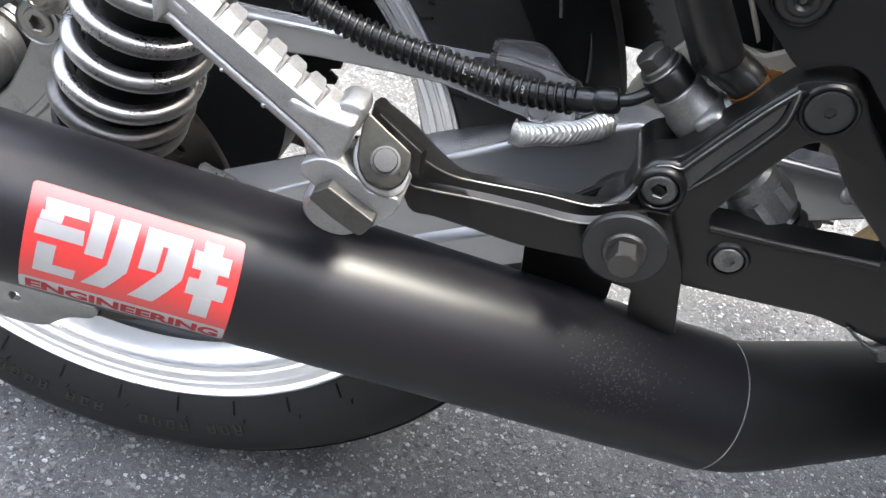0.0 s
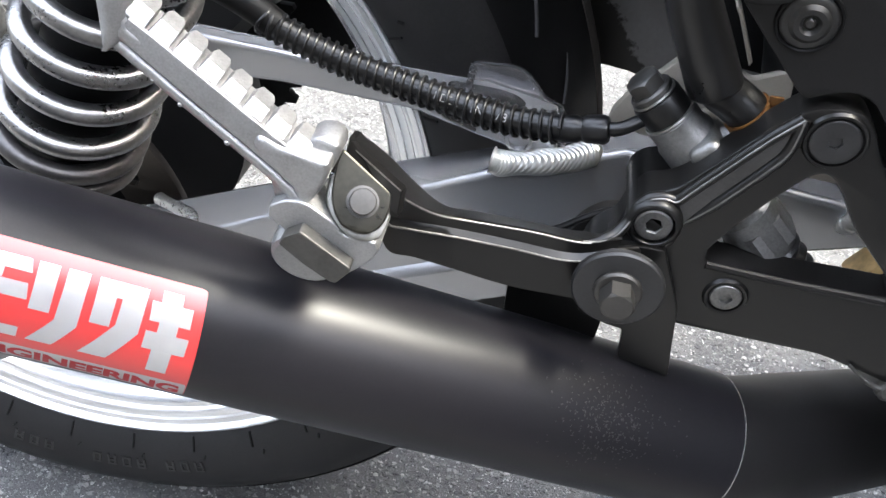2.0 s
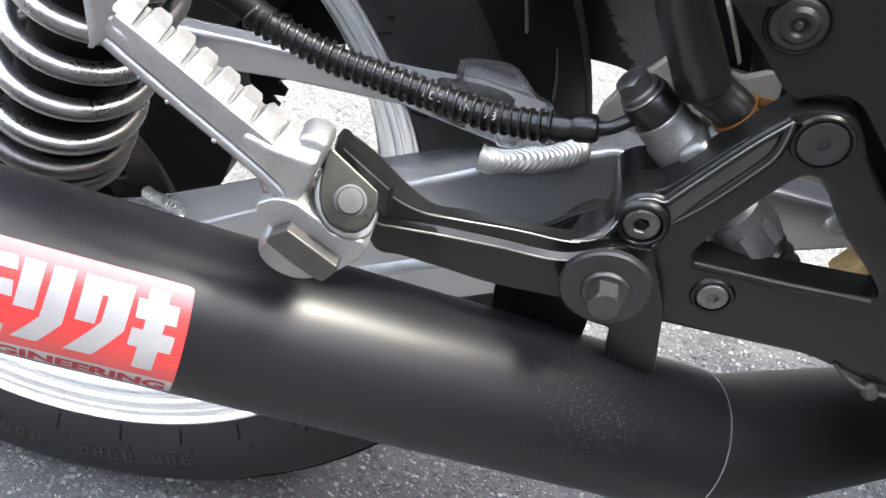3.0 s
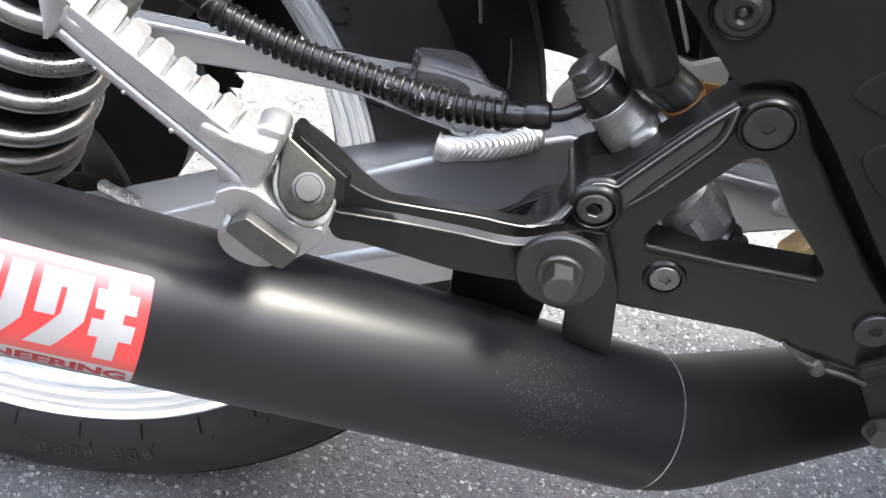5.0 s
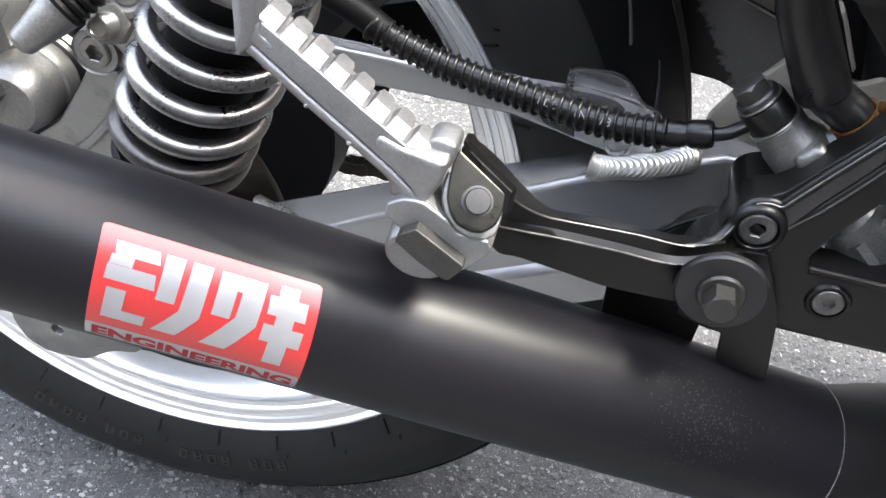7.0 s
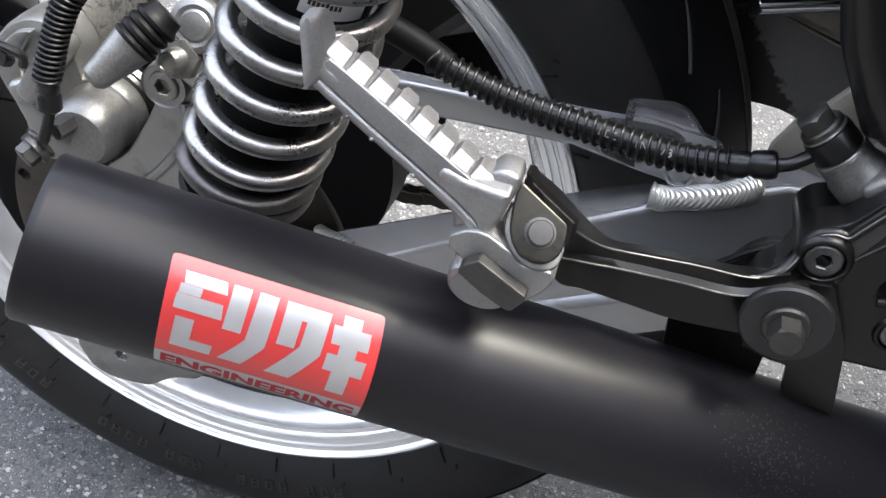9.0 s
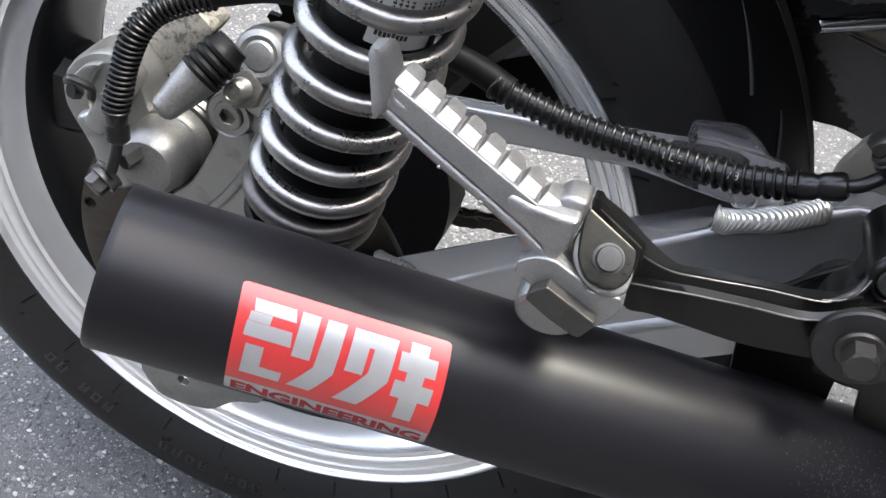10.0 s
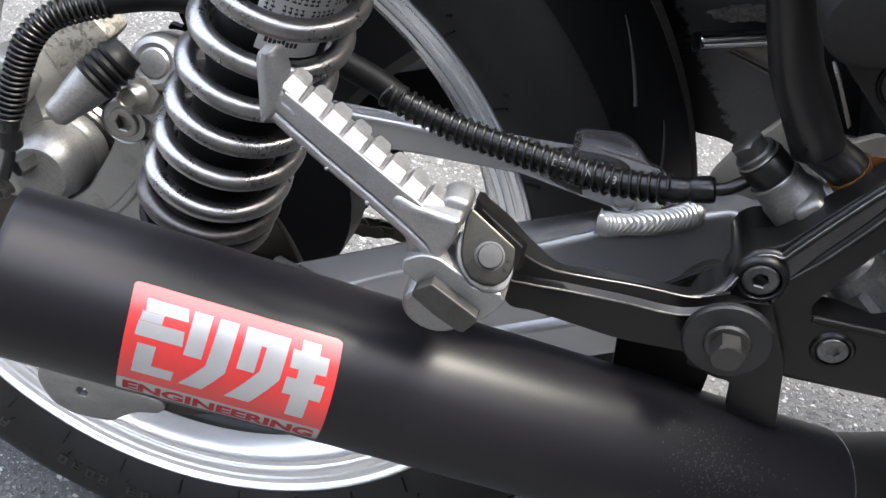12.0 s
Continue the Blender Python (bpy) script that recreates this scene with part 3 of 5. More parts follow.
    # sprocket and chain on the far side
    teeth = 42
    edge = []
    for k in range(teeth * 4):
        r = (0.096, 0.104, 0.104, 0.096)[k % 4]
        a = 2 * math.pi * k / (teeth * 4)
        edge.append((r * math.cos(a), r * math.sin(a)))
    part("sprocket", plate(edge, 0.006, side_frame(0.125), [circle(0.06, 40)], 0.0004), MATT_BLACK, rim, "black toothed rear sprocket")


rear_wheel()


# ---- exhaust ----
MUF_A, MUF_U = Vector((0.13, -0.2590, 0.1377)), Vector((0.9302, 0.2554, -0.2636)).normalized()
MUF_TAIL, MUF_JOINT = -0.0885, 0.255


def muffler_radius(s):
    return 0.0302 + 0.00614 * s


MUF_M = frame_of(MUF_A, MUF_U)


def on_muffler(s, angle, lift=0.0):
    r = muffler_radius(s) + lift
    return MUF_M @ Vector((r * math.cos(angle), r * math.sin(angle), s))


def muffler():
    r0, r1 = muffler_radius(MUF_TAIL), muffler_radius(MUF_JOINT)
    profile = [(0.0, MUF_TAIL + 0.012), (0.017, MUF_TAIL + 0.012), (0.018, MUF_TAIL + 0.005), (0.0225, MUF_TAIL + 0.004), (r0 - 0.002, MUF_TAIL + 0.003),
               (r0 - 0.0014, MUF_TAIL + 0.0003), (r0 - 0.0006, MUF_TAIL), (r0, MUF_TAIL + 0.001)]
    profile += [(muffler_radius(s), s) for s in np.linspace(MUF_TAIL + 0.003, MUF_JOINT - 0.002, 24)]
    profile += [(r1, MUF_JOINT - 0.001), (r1 - 0.0005, MUF_JOINT), (r1 - 0.002, MUF_JOINT), (r1 - 0.003, MUF_JOINT - 0.004), (0, MUF_JOINT - 0.004)]
    body = part("muffler", lathe(profile, MUF_A, MUF_U, 96), SATIN, bike, "satin black tubular muffler, scuffed near the joint")
    ring = lathe([(r1 - 0.0009, MUF_JOINT - 0.0002), (r1 - 0.0001, MUF_JOINT - 0.0003), (r1 + 0.00012, MUF_JOINT - 0.0007), (r1 + 0.0001, MUF_JOINT - 0.0012), (r1 - 0.001, MUF_JOINT - 0.0012)],
                 MUF_A, MUF_U, 96, closed=True)
    part("worn_edge", ring, BARE, body, "bare worn metal edge")
    # the pipe in front, bending in under the engine
    a = MUF_A + MUF_U * (MUF_JOINT - 0.012)
    v = Vector((1.0, 0.82, -0.44)).normalized()
    pts = [a, MUF_A + MUF_U * (MUF_JOINT + 0.006), MUF_A + MUF_U * (MUF_JOINT + 0.012) + v * 0.02, MUF_A + MUF_U * (MUF_JOINT + 0.012) + v * 0.06,
           MUF_A + MUF_U * (MUF_JOINT + 0.012) + v * 0.13, MUF_A + MUF_U * (MUF_JOINT + 0.012) + v * 0.24]
    path = smooth_path(pts, 8)
    part("exhaust_pipe", tube(path, [0.0303 + 0.0012 * i / len(path) for i in range(len(path))], 64), PIPE_BLACK, bike, "satin black exhaust pipe")
    return body


MUFFLER = muffler()
SCUFF_AT = (0.3176, -0.2312, 0.1085)


def muffler_angle(p):
    q = MUF_M.inverted() @ Vector(p)
    return math.atan2(q.y, q.x) % (2 * math.pi), q.z


def wrapped(outline2d, lift, n=1):
    """A filled 2D shape in the sticker's own (0..1, 0..1) square, laid on the muffler."""
    cu = bpy.data.curves.new("scrap", "CURVE")
    cu.dimensions, cu.fill_mode = "2D", "BOTH"
    for loop in outline2d:
        sp = cu.splines.new("POLY")
        sp.points.add(len(loop) - 1)
        for p, q in zip(sp.points, loop):
            p.co = (q[0], q[1], 0, 1)
        sp.use_cyclic_u = True
    return wrap_curve(cu, lift)


STICKER = {}


def wrap_curve(cu, lift):
    ob = bpy.data.objects.new("scrap", cu)
    me = bpy.data.meshes.new_from_object(ob)
    bpy.data.objects.remove(ob)
    bm = bmesh.new()
    bm.from_mesh(me)
    bpy.data.meshes.remove(me)
    bmesh.ops.triangulate(bm, faces=bm.faces)
    for axis, count in (("x", 14), ("y", 24)):
        for k in range(1, count):
            at = (k / count, 0, 0) if axis == "x" else (0, k / count, 0)
            no = (1, 0, 0) if axis == "x" else (0, 1, 0)
            bmesh.ops.bisect_plane(bm, geom=bm.verts[:] + bm.edges[:] + bm.faces[:], plane_co=at, plane_no=no)
    for v in bm.verts:
        v.co = sticker_place(v.co.x, v.co.y, lift)
    return bm


def sticker_place(u, v, lift):
    s = STICKER["s0"] + (STICKER["s1"] - STICKER["s0"]) * u + STICKER["skew"] * (v - 0.5)
    return on_muffler(s, STICKER["a0"] + (STICKER["a1"] - STICKER["a0"]) * v, lift)


def sticker():
    STICKER.update(s0=-0.0413, s1=0.0321, a0=3.64, a1=2.122, skew=-0.0047)
    square = rounded([(0, 0), (1, 0), (1, 1), (0, 1)], 0.035, 5)
    base = part("sticker", wrapped([square], 0.00012), STICKER_RED, MUFFLER, "red and silver foil maker's sticker", sharp=60)
    part("silver_strip", wrapped([rounded([(0.0, 0.004), (0.996, 0.004), (0.996, 0.205), (0.0, 0.205)], 0.02, 4)], 0.0002), STICKER_SILVER, base, sharp=60)
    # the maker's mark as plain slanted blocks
    marks = [[(0.07, 0.90), (0.26, 0.90), (0.27, 0.80), (0.075, 0.80)], [(0.05, 0.72), (0.26, 0.72), (0.265, 0.60), (0.045, 0.60)],
             [(0.06, 0.797), (0.16, 0.797), (0.155, 0.723), (0.055, 0.723)],
             [(0.065, 0.54), (0.15, 0.54), (0.145, 0.36), (0.25, 0.36), (0.245, 0.26), (0.06, 0.26)],
             [(0.29, 0.90), (0.375, 0.90), (0.36, 0.54), (0.275, 0.54)], [(0.41, 0.90), (0.50, 0.90), (0.48, 0.48), (0.39, 0.26), (0.28, 0.26), (0.385, 0.50)],
             [(0.54, 0.90), (0.75, 0.90), (0.735, 0.55), (0.62, 0.26), (0.50, 0.26), (0.635, 0.58), (0.645, 0.78), (0.62, 0.78), (0.61, 0.55), (0.525, 0.55)],
             [(0.81, 0.92), (0.90, 0.92), (0.90, 0.83), (0.95, 0.83), (0.95, 0.68), (0.77, 0.68), (0.77, 0.83), (0.81, 0.83)],
             [(0.815, 0.685), (0.90, 0.685), (0.897, 0.595), (0.812, 0.595)],
             [(0.765, 0.60), (0.955, 0.60), (0.95, 0.45), (0.895, 0.45), (0.89, 0.24), (0.80, 0.24), (0.805, 0.45), (0.76, 0.45)]]
    for q in marks:
        q = [(x, 0.285 + (y - 0.24) * 0.93) for x, y in q]
        part("silver_block", wrapped([q], 0.0002), STICKER_SILVER, base, sharp=60)
    cu = bpy.data.curves.new("scrap", "FONT")
    cu.body, cu.align_x, cu.align_y, cu.size = "ENGINEERING", "CENTER", "CENTER", 1.0
    cu.offset = 0.045
    ob = bpy.data.objects.new("scrap", cu)
    me = bpy.data.meshes.new_from_object(ob)
    bpy.data.objects.remove(ob)
    xs, ys = [v.co.x for v in me.vertices], [v.co.y for v in me.vertices]
    x0, x1, y0, y1 = min(xs), max(xs), min(ys), max(ys)
    bm = bmesh.new()
    bm.from_mesh(me)
    bpy.data.meshes.remove(me)
    bmesh.ops.triangulate(bm, faces=bm.faces)
    for k in range(1, 4):
        bmesh.ops.bisect_plane(bm, geom=bm.verts[:] + bm.edges[:] + bm.faces[:], plane_co=(0, y0 + (y1 - y0) * k / 4, 0), plane_no=(0, 1, 0))
    for v in bm.verts:
        v.co = sticker_place(0.030 + 0.94 * (v.co.x - x0) / (x1 - x0), 0.030 + 0.145 * (v.co.y - y0) / (y1 - y0), 0.00028)
    part("lettering", bm, STICKER_DARK, base, "dark red word ENGINEERING", sharp=60)


sticker()


def scuffs():
    """Pale flecks rubbed into the paint near the joint."""
    rng = random.Random(5)
    a0, s0 = muffler_angle(SCUFF_AT)
    bm = bmesh.new()
    for k in range(420):
        a, q = a0 + rng.gauss(0, 0.30), s0 + rng.gauss(0, 0.012)
        l, w, turn = rng.uniform(0.0002, 0.0008), rng.uniform(0.00012, 0.0004), rng.uniform(0, 3.1)
        pts = []
        for e, f in ((-l, 0), (-0.3 * l, w), (0.5 * l, 0.8 * w), (l, -0.1 * w), (0.1 * l, -w)):
            x, y = e * math.cos(turn) - f * math.sin(turn), e * math.sin(turn) + f * math.cos(turn)
            pts.append(bm.verts.new(on_muffler(q + x, a + y / 0.031, 0.00005)))
        bm.faces.new(pts)
    tagged(part("scuff_mark", bm, SCUFF, MUFFLER), kind="stuff")


scuffs()


def muffler_mount():
    """The tab welded on the muffler, its bolt and washer."""
    bm = plate(rounded([(0.2935, 0.150), (0.2945, 0.1365), (0.3070, 0.1335), (0.3135, 0.1335), (0.3160, 0.1185), (0.3380, 0.1150), (0.3295, 0.150), (0.316, 0.175), (0.296, 0.172)], 0.002), 0.004, side_frame(-0.2065), (), 0.0006)
    plate(rounded([(0.2655, 0.142), (0.2700, 0.105), (0.3075, 0.105), (0.3065, 0.146)], 0.0015), 0.003, side_frame(-0.196), (), 0.0005, bm)
    tab = part("mounting_tab", bm, CAST_BLACK, MUFFLER, "black welded steel mounting tab")
    c = (0.3024, -0.2182, 0.1640)
    out = Vector((0, -1, 0))
    washer = part("washer", lathe([(0, 0), (0.0160, 0), (0.0166, 0.0006), (0.0166, 0.0026), (0.0158, 0.0034), (0.011, 0.0036), (0, 0.0036)], c, out, 72), WASHER_GREY, MUFFLER, "large grey steel washer")
    c2 = Vector(c) + out * 0.0036
    bm = lathe([(0, 0), (0.0088, 0), (0.0088, 0.0008), (0.0080, 0.0016), (0.006, 0.0018), (0, 0.0018)], c2, out, 40)
    hex_head(c2 + out * 0.0015, out, 0.0114, 0.0080, bm, radians(2))
    part("mounting_bolt", bm, BOLT_STEEL, MUFFLER, "dull plated hexagon bolt")


muffler_mount()


# ---- footpeg bracket ----
def peg_bracket():
    # the arm to the hinge: top back edge, upper ridge, lower ridge, lower front edge
    st = [((0.2024, -0.232, 0.2083), (0.2030, -0.246, 0.2140), (0.2036, -0.249, 0.2127), (0.2048, -0.249, 0.2100)),
          ((0.2132, -0.227, 0.1987), (0.2117, -0.241, 0.2029), (0.2122, -0.244, 0.2005), (0.2140, -0.244, 0.1920)),
          ((0.2242, -0.222, 0.1866), (0.2211, -0.236, 0.1910), (0.2184, -0.239, 0.1814), (0.2203, -0.239, 0.1700)),
          ((0.2354, -0.215, 0.1752), (0.2323, -0.229, 0.1819), (0.2260, -0.232, 0.1750), (0.2301, -0.232, 0.1634)),
          ((0.2479, -0.209, 0.1719), (0.2443, -0.223, 0.1780), (0.2419, -0.226, 0.1720), (0.2448, -0.226, 0.1576)),
          ((0.2674, -0.203, 0.1690), (0.2669, -0.217, 0.1759), (0.2627, -0.220, 0.1688), (0.2643, -0.220, 0.1515)),
          ((0.2854, -0.198, 0.1667), (0.2864, -0.212, 0.1733), (0.2843, -0.215, 0.1662), (0.2850, -0.215, 0.1490)),
          ((0.2990, -0.196, 0.1700), (0.2993, -0.210, 0.1775), (0.2990, -0.213, 0.1720), (0.2990, -0.213, 0.1490))]
    rings = []
    fine = [smooth_path([s[k] for s in st], 5) for k in range(4)]
    for a, b, c, d in zip(*fine):
        inner = c + Vector((0, 0.0022, 0.002))
        rings.append([a, b + Vector((0, 0.0012, 0.0002)), b, inner.lerp(b, 0.82), inner, c, d, d + Vector((0, 0.0145, 0.0)), a + Vector((0, 0.006, -0.004))])
    bm = loft(rings)
    worn = bmesh.new()
    for k, first in ((1, 10), (2, 10)):
        tube([p + Vector((0, -0.0002, 0)) for p in fine[k][first:-4]], 0.00042, 8, worn)
    # raised lip beside the hinge plate
    lip = []
    for p in (Vector((0.2030, -0.2470, 0.2124)), Vector((0.2036, -0.2470, 0.2126)), Vector((0.2120, -0.2442, 0.2048)), Vector((0.2212, -0.2410, 0.1962)), Vector((0.2217, -0.2405, 0.1950))):
        lip.append([p, p + Vector((0.0003, 0.0008, 0.0006)), p + Vector((0.0010, 0.0030, 0.0004)), p + Vector((0.0010, 0.0060, -0.0110)), p + Vector((0, 0.0020, -0.0110))])
    loft(lip, bm)
    tube([ring[0] + Vector((0.0001, 0.0001, 0.0002)) for ring in lip[1:4]], 0.00028, 6, worn)
    # the open triangle
    face = -0.2000
    outer = [(0.2905, 0.1440), (0.3040, 0.1390), (0.3305, 0.1371), (0.3572, 0.1387), (0.3897, 0.1409), (0.4054, 0.1381), (0.4213, 0.1350), (0.4336, 0.1340), (0.4622, 0.1340),
             (0.4622, 0.1420), (0.4140, 0.1843), (0.3915, 0.2075), (0.3705, 0.2290), (0.3650, 0.2375), (0.3590, 0.2430), (0.3510, 0.2428), (0.3440, 0.2405), (0.3400, 0.2378),
             (0.3290, 0.2231), (0.3190, 0.2075), (0.3120, 0.1964), (0.3030, 0.1930), (0.2990, 0.1860), (0.2969, 0.1736), (0.2902, 0.1671), (0.2882, 0.1548)]
    hole = [(0.3319, 0.1746), (0.3375, 0.1888), (0.3447, 0.2027), (0.3521, 0.2151), (0.3551, 0.2175), (0.3584, 0.2176), (0.3626, 0.2149), (0.3767, 0.1984), (0.3940, 0.1845), (0.4000, 0.1783), (0.4001, 0.1754),
            (0.3665, 0.1722), (0.3334, 0.1705)]
    plate(rounded(outer, 0.004), 0.015, side_frame(face), [rounded(hole, 0.003)], 0.0016, bm)
    # two raised ridges along the upper strut, the upper one running on round the boss into the arm
    upper = [(0.2864, -0.2115, 0.1730), (0.2925, -0.2090, 0.1742), (0.2975, -0.2055, 0.1768), (0.3003, -0.2030, 0.1810), (0.3018, -0.2015, 0.1870), (0.3050, -0.2005, 0.1914), (0.3095, face, 0.1930), (0.3139, face, 0.1930),
             (0.3165, face, 0.1970), (0.3208, face, 0.2043), (0.3272, face, 0.2149), (0.3346, face, 0.2269), (0.3413, face, 0.2362)]
    lower = [(0.3178, face, 0.1812), (0.3251, face, 0.1926), (0.3316, face, 0.2036), (0.3380, face, 0.2150), (0.3412, face, 0.2220), (0.3418, face, 0.2290), (0.3413, face, 0.2362)]
    under_boss = [(0.3178, face, 0.1835), (0.3180, face, 0.1775), (0.3155, -0.2005, 0.1722), (0.3100, -0.2030, 0.1712), (0.3040, -0.2075, 0.1722), (0.2985, -0.2112, 0.1722), (0.2900, -0.2145, 0.1672)]
    for line, fat in ((upper, 0.0022), (lower, 0.0022), (under_boss, 0.0018)):
        path = smooth_path(line, 6)
        swell = [fat * min(1.0, 0.15 + k / 9) for k in range(len(path))]
        tube(path, swell, 12, bm)
        tube([p + Vector((0, -q + 0.0003, 0.0004)) for p, q in zip(path, swell)], 0.00045, 8, worn)
    strip = [Vector((0.3150, face - 0.0004, 0.1918)), *(Vector((x, face - 0.0004, z)) for x, _, z in upper[9:])]
    base_line = [Vector((x, face - 0.0004, z)) for x, _, z in lower[:5]]
    channel = bmesh.new()
    rows = [[channel.verts.new(p) for p in line] for line in (strip, base_line)]
    for k in range(4):
        channel.faces.new((rows[0][k], rows[0][k + 1], rows[1][k + 1], rows[1][k]))
    web = [(0.2880, 0.1560), (0.2960, 0.1740), (0.3005, 0.1815), (0.3030, 0.1880), (0.3170, 0.1800), (0.3160, 0.1700), (0.3060, 0.1560)]
    plate(rounded(web, 0.003), 0.010, side_frame(-0.2035), (), 0.0015, bm)
    # the open boss round the upper bolt and its stem behind
    lathe([(0.0074, 0.0), (0.0074, 0.0044), (0.0079, 0.0050), (0.0088, 0.0049), (0.0098, 0.0040), (0.0104, 0.0020), (0.0104, -0.0320), (0.0070, -0.0320)], (0.3090, face, 0.1828), (0, -1, 0), 48, bm)
    lathe([(0.0064, -0.0005), (0.0068, 0.0012), (0.0078, 0.0014), (0.0086, 0.0)], (0.3456, face, 0.1572), (0, -1, 0), 40, bm)
    lathe([(0.0088, -0.0005), (0.0092, 0.0010), (0.0101, 0.0011), (0.0108, 0.0)], (0.3539, face, 0.2311), (0, -1, 0), 56, bm)
    tube(smooth_path([(0.3335, face, 0.1690), (0.3480, face, 0.1697), (0.3665, face, 0.1706), (0.3850, face, 0.1722), (0.3990, face, 0.1732)], 5), 0.0016, 8, bm)
    bracket = part("footpeg_bracket", bm, CAST_BLACK, bike, "black painted cast footpeg bracket with an open triangle", sharp=40)
    part("channel_sheen", channel, CHANNEL_GREY, bracket, "dull grey channel between the ridges, sheen in its colour")
    part("ridge_highlight", worn, RIDGE_HIGHLIGHT, bracket, "pale highlight lines along the worn shiny ridges")
    out = Vector((0, -1, 0))
    for x, z, r, gap, rise in ((0.3090, 0.1829, 0.0069, 0.0074, 0.0044), (0.3456, 0.1574, 0.0058, 0.0064, 0.0016)):
        part("recess_shade", lathe([(gap, 0.0), (gap, 0.0002), (0, 0.0002)], (x, face, z), out, 40), MATT_BLACK, bracket)
        socket_head("socket_bolt", (x, face - 0.0002, z), out, r, rise, bracket, BOLT_GREY, 0.46, "grey steel socket bolt")
    part("recess_shade", lathe([(0.0090, 0.0), (0.0090, 0.0002), (0, 0.0002)], (0.3539, face, 0.2311), out, 40), MATT_BLACK, bracket)
    socket_head("cap_bolt", (0.3539, face - 0.0002, 0.2311), out, 0.0082, 0.0010, bracket, WASHER_GREY, 0.30, "flat grey socket bolt")
    socket_head("cap_bolt", (0.4307, face - 0.0002, 0.1585), out, 0.0078, 0.0020, bracket, WASHER_GREY, 0.38, "flat grey socket bolt")


peg_bracket()


# ---- folded footpeg ----
def footpeg():
    e = Vector((-0.850, 0.0, 0.526)).normalized()          # from hinge to tip
    n = Vector((0.526, 0.0, 0.850)).normalized()
    root = Vector((0.1923, 0.0, 0.2005))
    rings = []
    for s, lo, hi in ((-0.003, -0.0040, 0.0116), (0.003, -0.0036, 0.0113), (0.010, -0.0030, 0.0110), (0.025, -0.0027, 0.0105), (0.045, -0.0026, 0.0103), (0.060, -0.0022, 0.0101), (0.067, -0.0018, 0.0098)):
        c = root + e * s
        sec = [(-0.2565, lo), (-0.2598, lo + 0.0003), (-0.2614, lo + 0.0012), (-0.2620, lo + 0.0026), (-0.2615, lo + 0.0039), (-0.2602, lo + 0.0045), (-0.2614, lo + 0.0051), (-0.2619, lo + 0.0060),
               (-0.2606, hi - 0.0005), (-0.2598, hi), (-0.2480, hi), (-0.2475, hi - 0.0008), (-0.2475, lo + 0.001)]
        rings.append([c + Vector((0, y, 0)) + n * h for y, h in sec])
    bm = loft(rings)
    # upturned feeler at the end: a flat blade with a crease down its front
    def blade(x0, xc, x1, z0, zc, z1, thick):
        return [Vector((x0, -0.2600, z0)), Vector((x0 + 0.0010, -0.2620, z0 - 0.0004)), Vector((xc - 0.0007, -0.2637, zc)), Vector((xc + 0.0007, -0.2637, zc + 0.0001)),
                Vector((x1 - 0.0008, -0.2618, z1)), Vector((x1, -0.2600, z1 + 0.0004)), Vector((x1, -0.2600 + thick, z1 + 0.0006)), Vector((x0, -0.2600 + thick, z0))]
    loft([blade(0.1338, 0.1345, 0.1362, 0.2334, 0.2338, 0.2345, 0.003), blade(0.1325, 0.1350, 0.1385, 0.2350, 0.2352, 0.2362, 0.006), blade(0.1319, 0.1358, 0.1396, 0.2410, 0.2410, 0.2415, 0.008),
          blade(0.1312, 0.1352, 0.1387, 0.2470, 0.2480, 0.2490, 0.008), blade(0.1305, 0.1345, 0.1375, 0.2528, 0.2534, 0.2537, 0.007), blade(0.1313, 0.1342, 0.1367, 0.2552, 0.2555, 0.2557, 0.006),
          blade(0.1328, 0.1342, 0.1355, 0.2565, 0.2567, 0.2567, 0.004)], bm)
    tube(smooth_path([(0.1368, -0.2590, 0.2425), (0.1388, -0.2590, 0.2392), (0.1435, -0.2585, 0.2368)], 5), 0.0032, 12, bm)
    # the root: a flared neck over a squared hinge block
    neck = [(0.1766, 0.2137), (0.1857, 0.2073), (0.1905, 0.2035), (0.1918, 0.2000), (0.1925, 0.1975), (0.1965, 0.1975), (0.2002, 0.2055), (0.2013, 0.2120), (0.2010, 0.2150), (0.1960, 0.2150), (0.1862, 0.2160), (0.1790, 0.2190)]
    plate(rounded(neck, 0.0030, 5), 0.015, side_frame(-0.2620), (), 0.0020, bm)
    lobe = [(0.2028, 0.2140), (0.2022, 0.2180), (0.1972, 0.2192), (0.1936, 0.2178), (0.1920, 0.2140), (0.1930, 0.2050), (0.2000, 0.2050)]
    plate(rounded(lobe, 0.0026, 5), 0.012, side_frame(-0.2560), (), 0.0018, bm)
    flank = [(0.1770, 0.2120), (0.1812, 0.2036), (0.1840, 0.1990), (0.1848, 0.1945), (0.1940, 0.1970), (0.1990, 0.2040), (0.2000, 0.2110), (0.1900, 0.2140)]
    plate(rounded(flank, 0.0025, 4), 0.012, side_frame(-0.2588), (), 0.0018, bm)
    hinge_body = [(0.1850, 0.1950), (0.1895, 0.1985), (0.1936, 0.1995), (0.1968, 0.1992), (0.2052, 0.1950), (0.2088, 0.1912), (0.2186, 0.1918), (0.2205, 0.1892), (0.2187, 0.1843), (0.2140, 0.1781), (0.2105, 0.1745), (0.1960, 0.1830), (0.1885, 0.1885), (0.1850, 0.1908)]
    plate(rounded(hinge_body, 0.0010, 3), 0.018, side_frame(-0.2632), (), 0.0008, bm)
    peg = part("footpeg", bm, PEG_ALU, bike, "folded cast aluminium footpeg with a toothed tread", sharp=50)
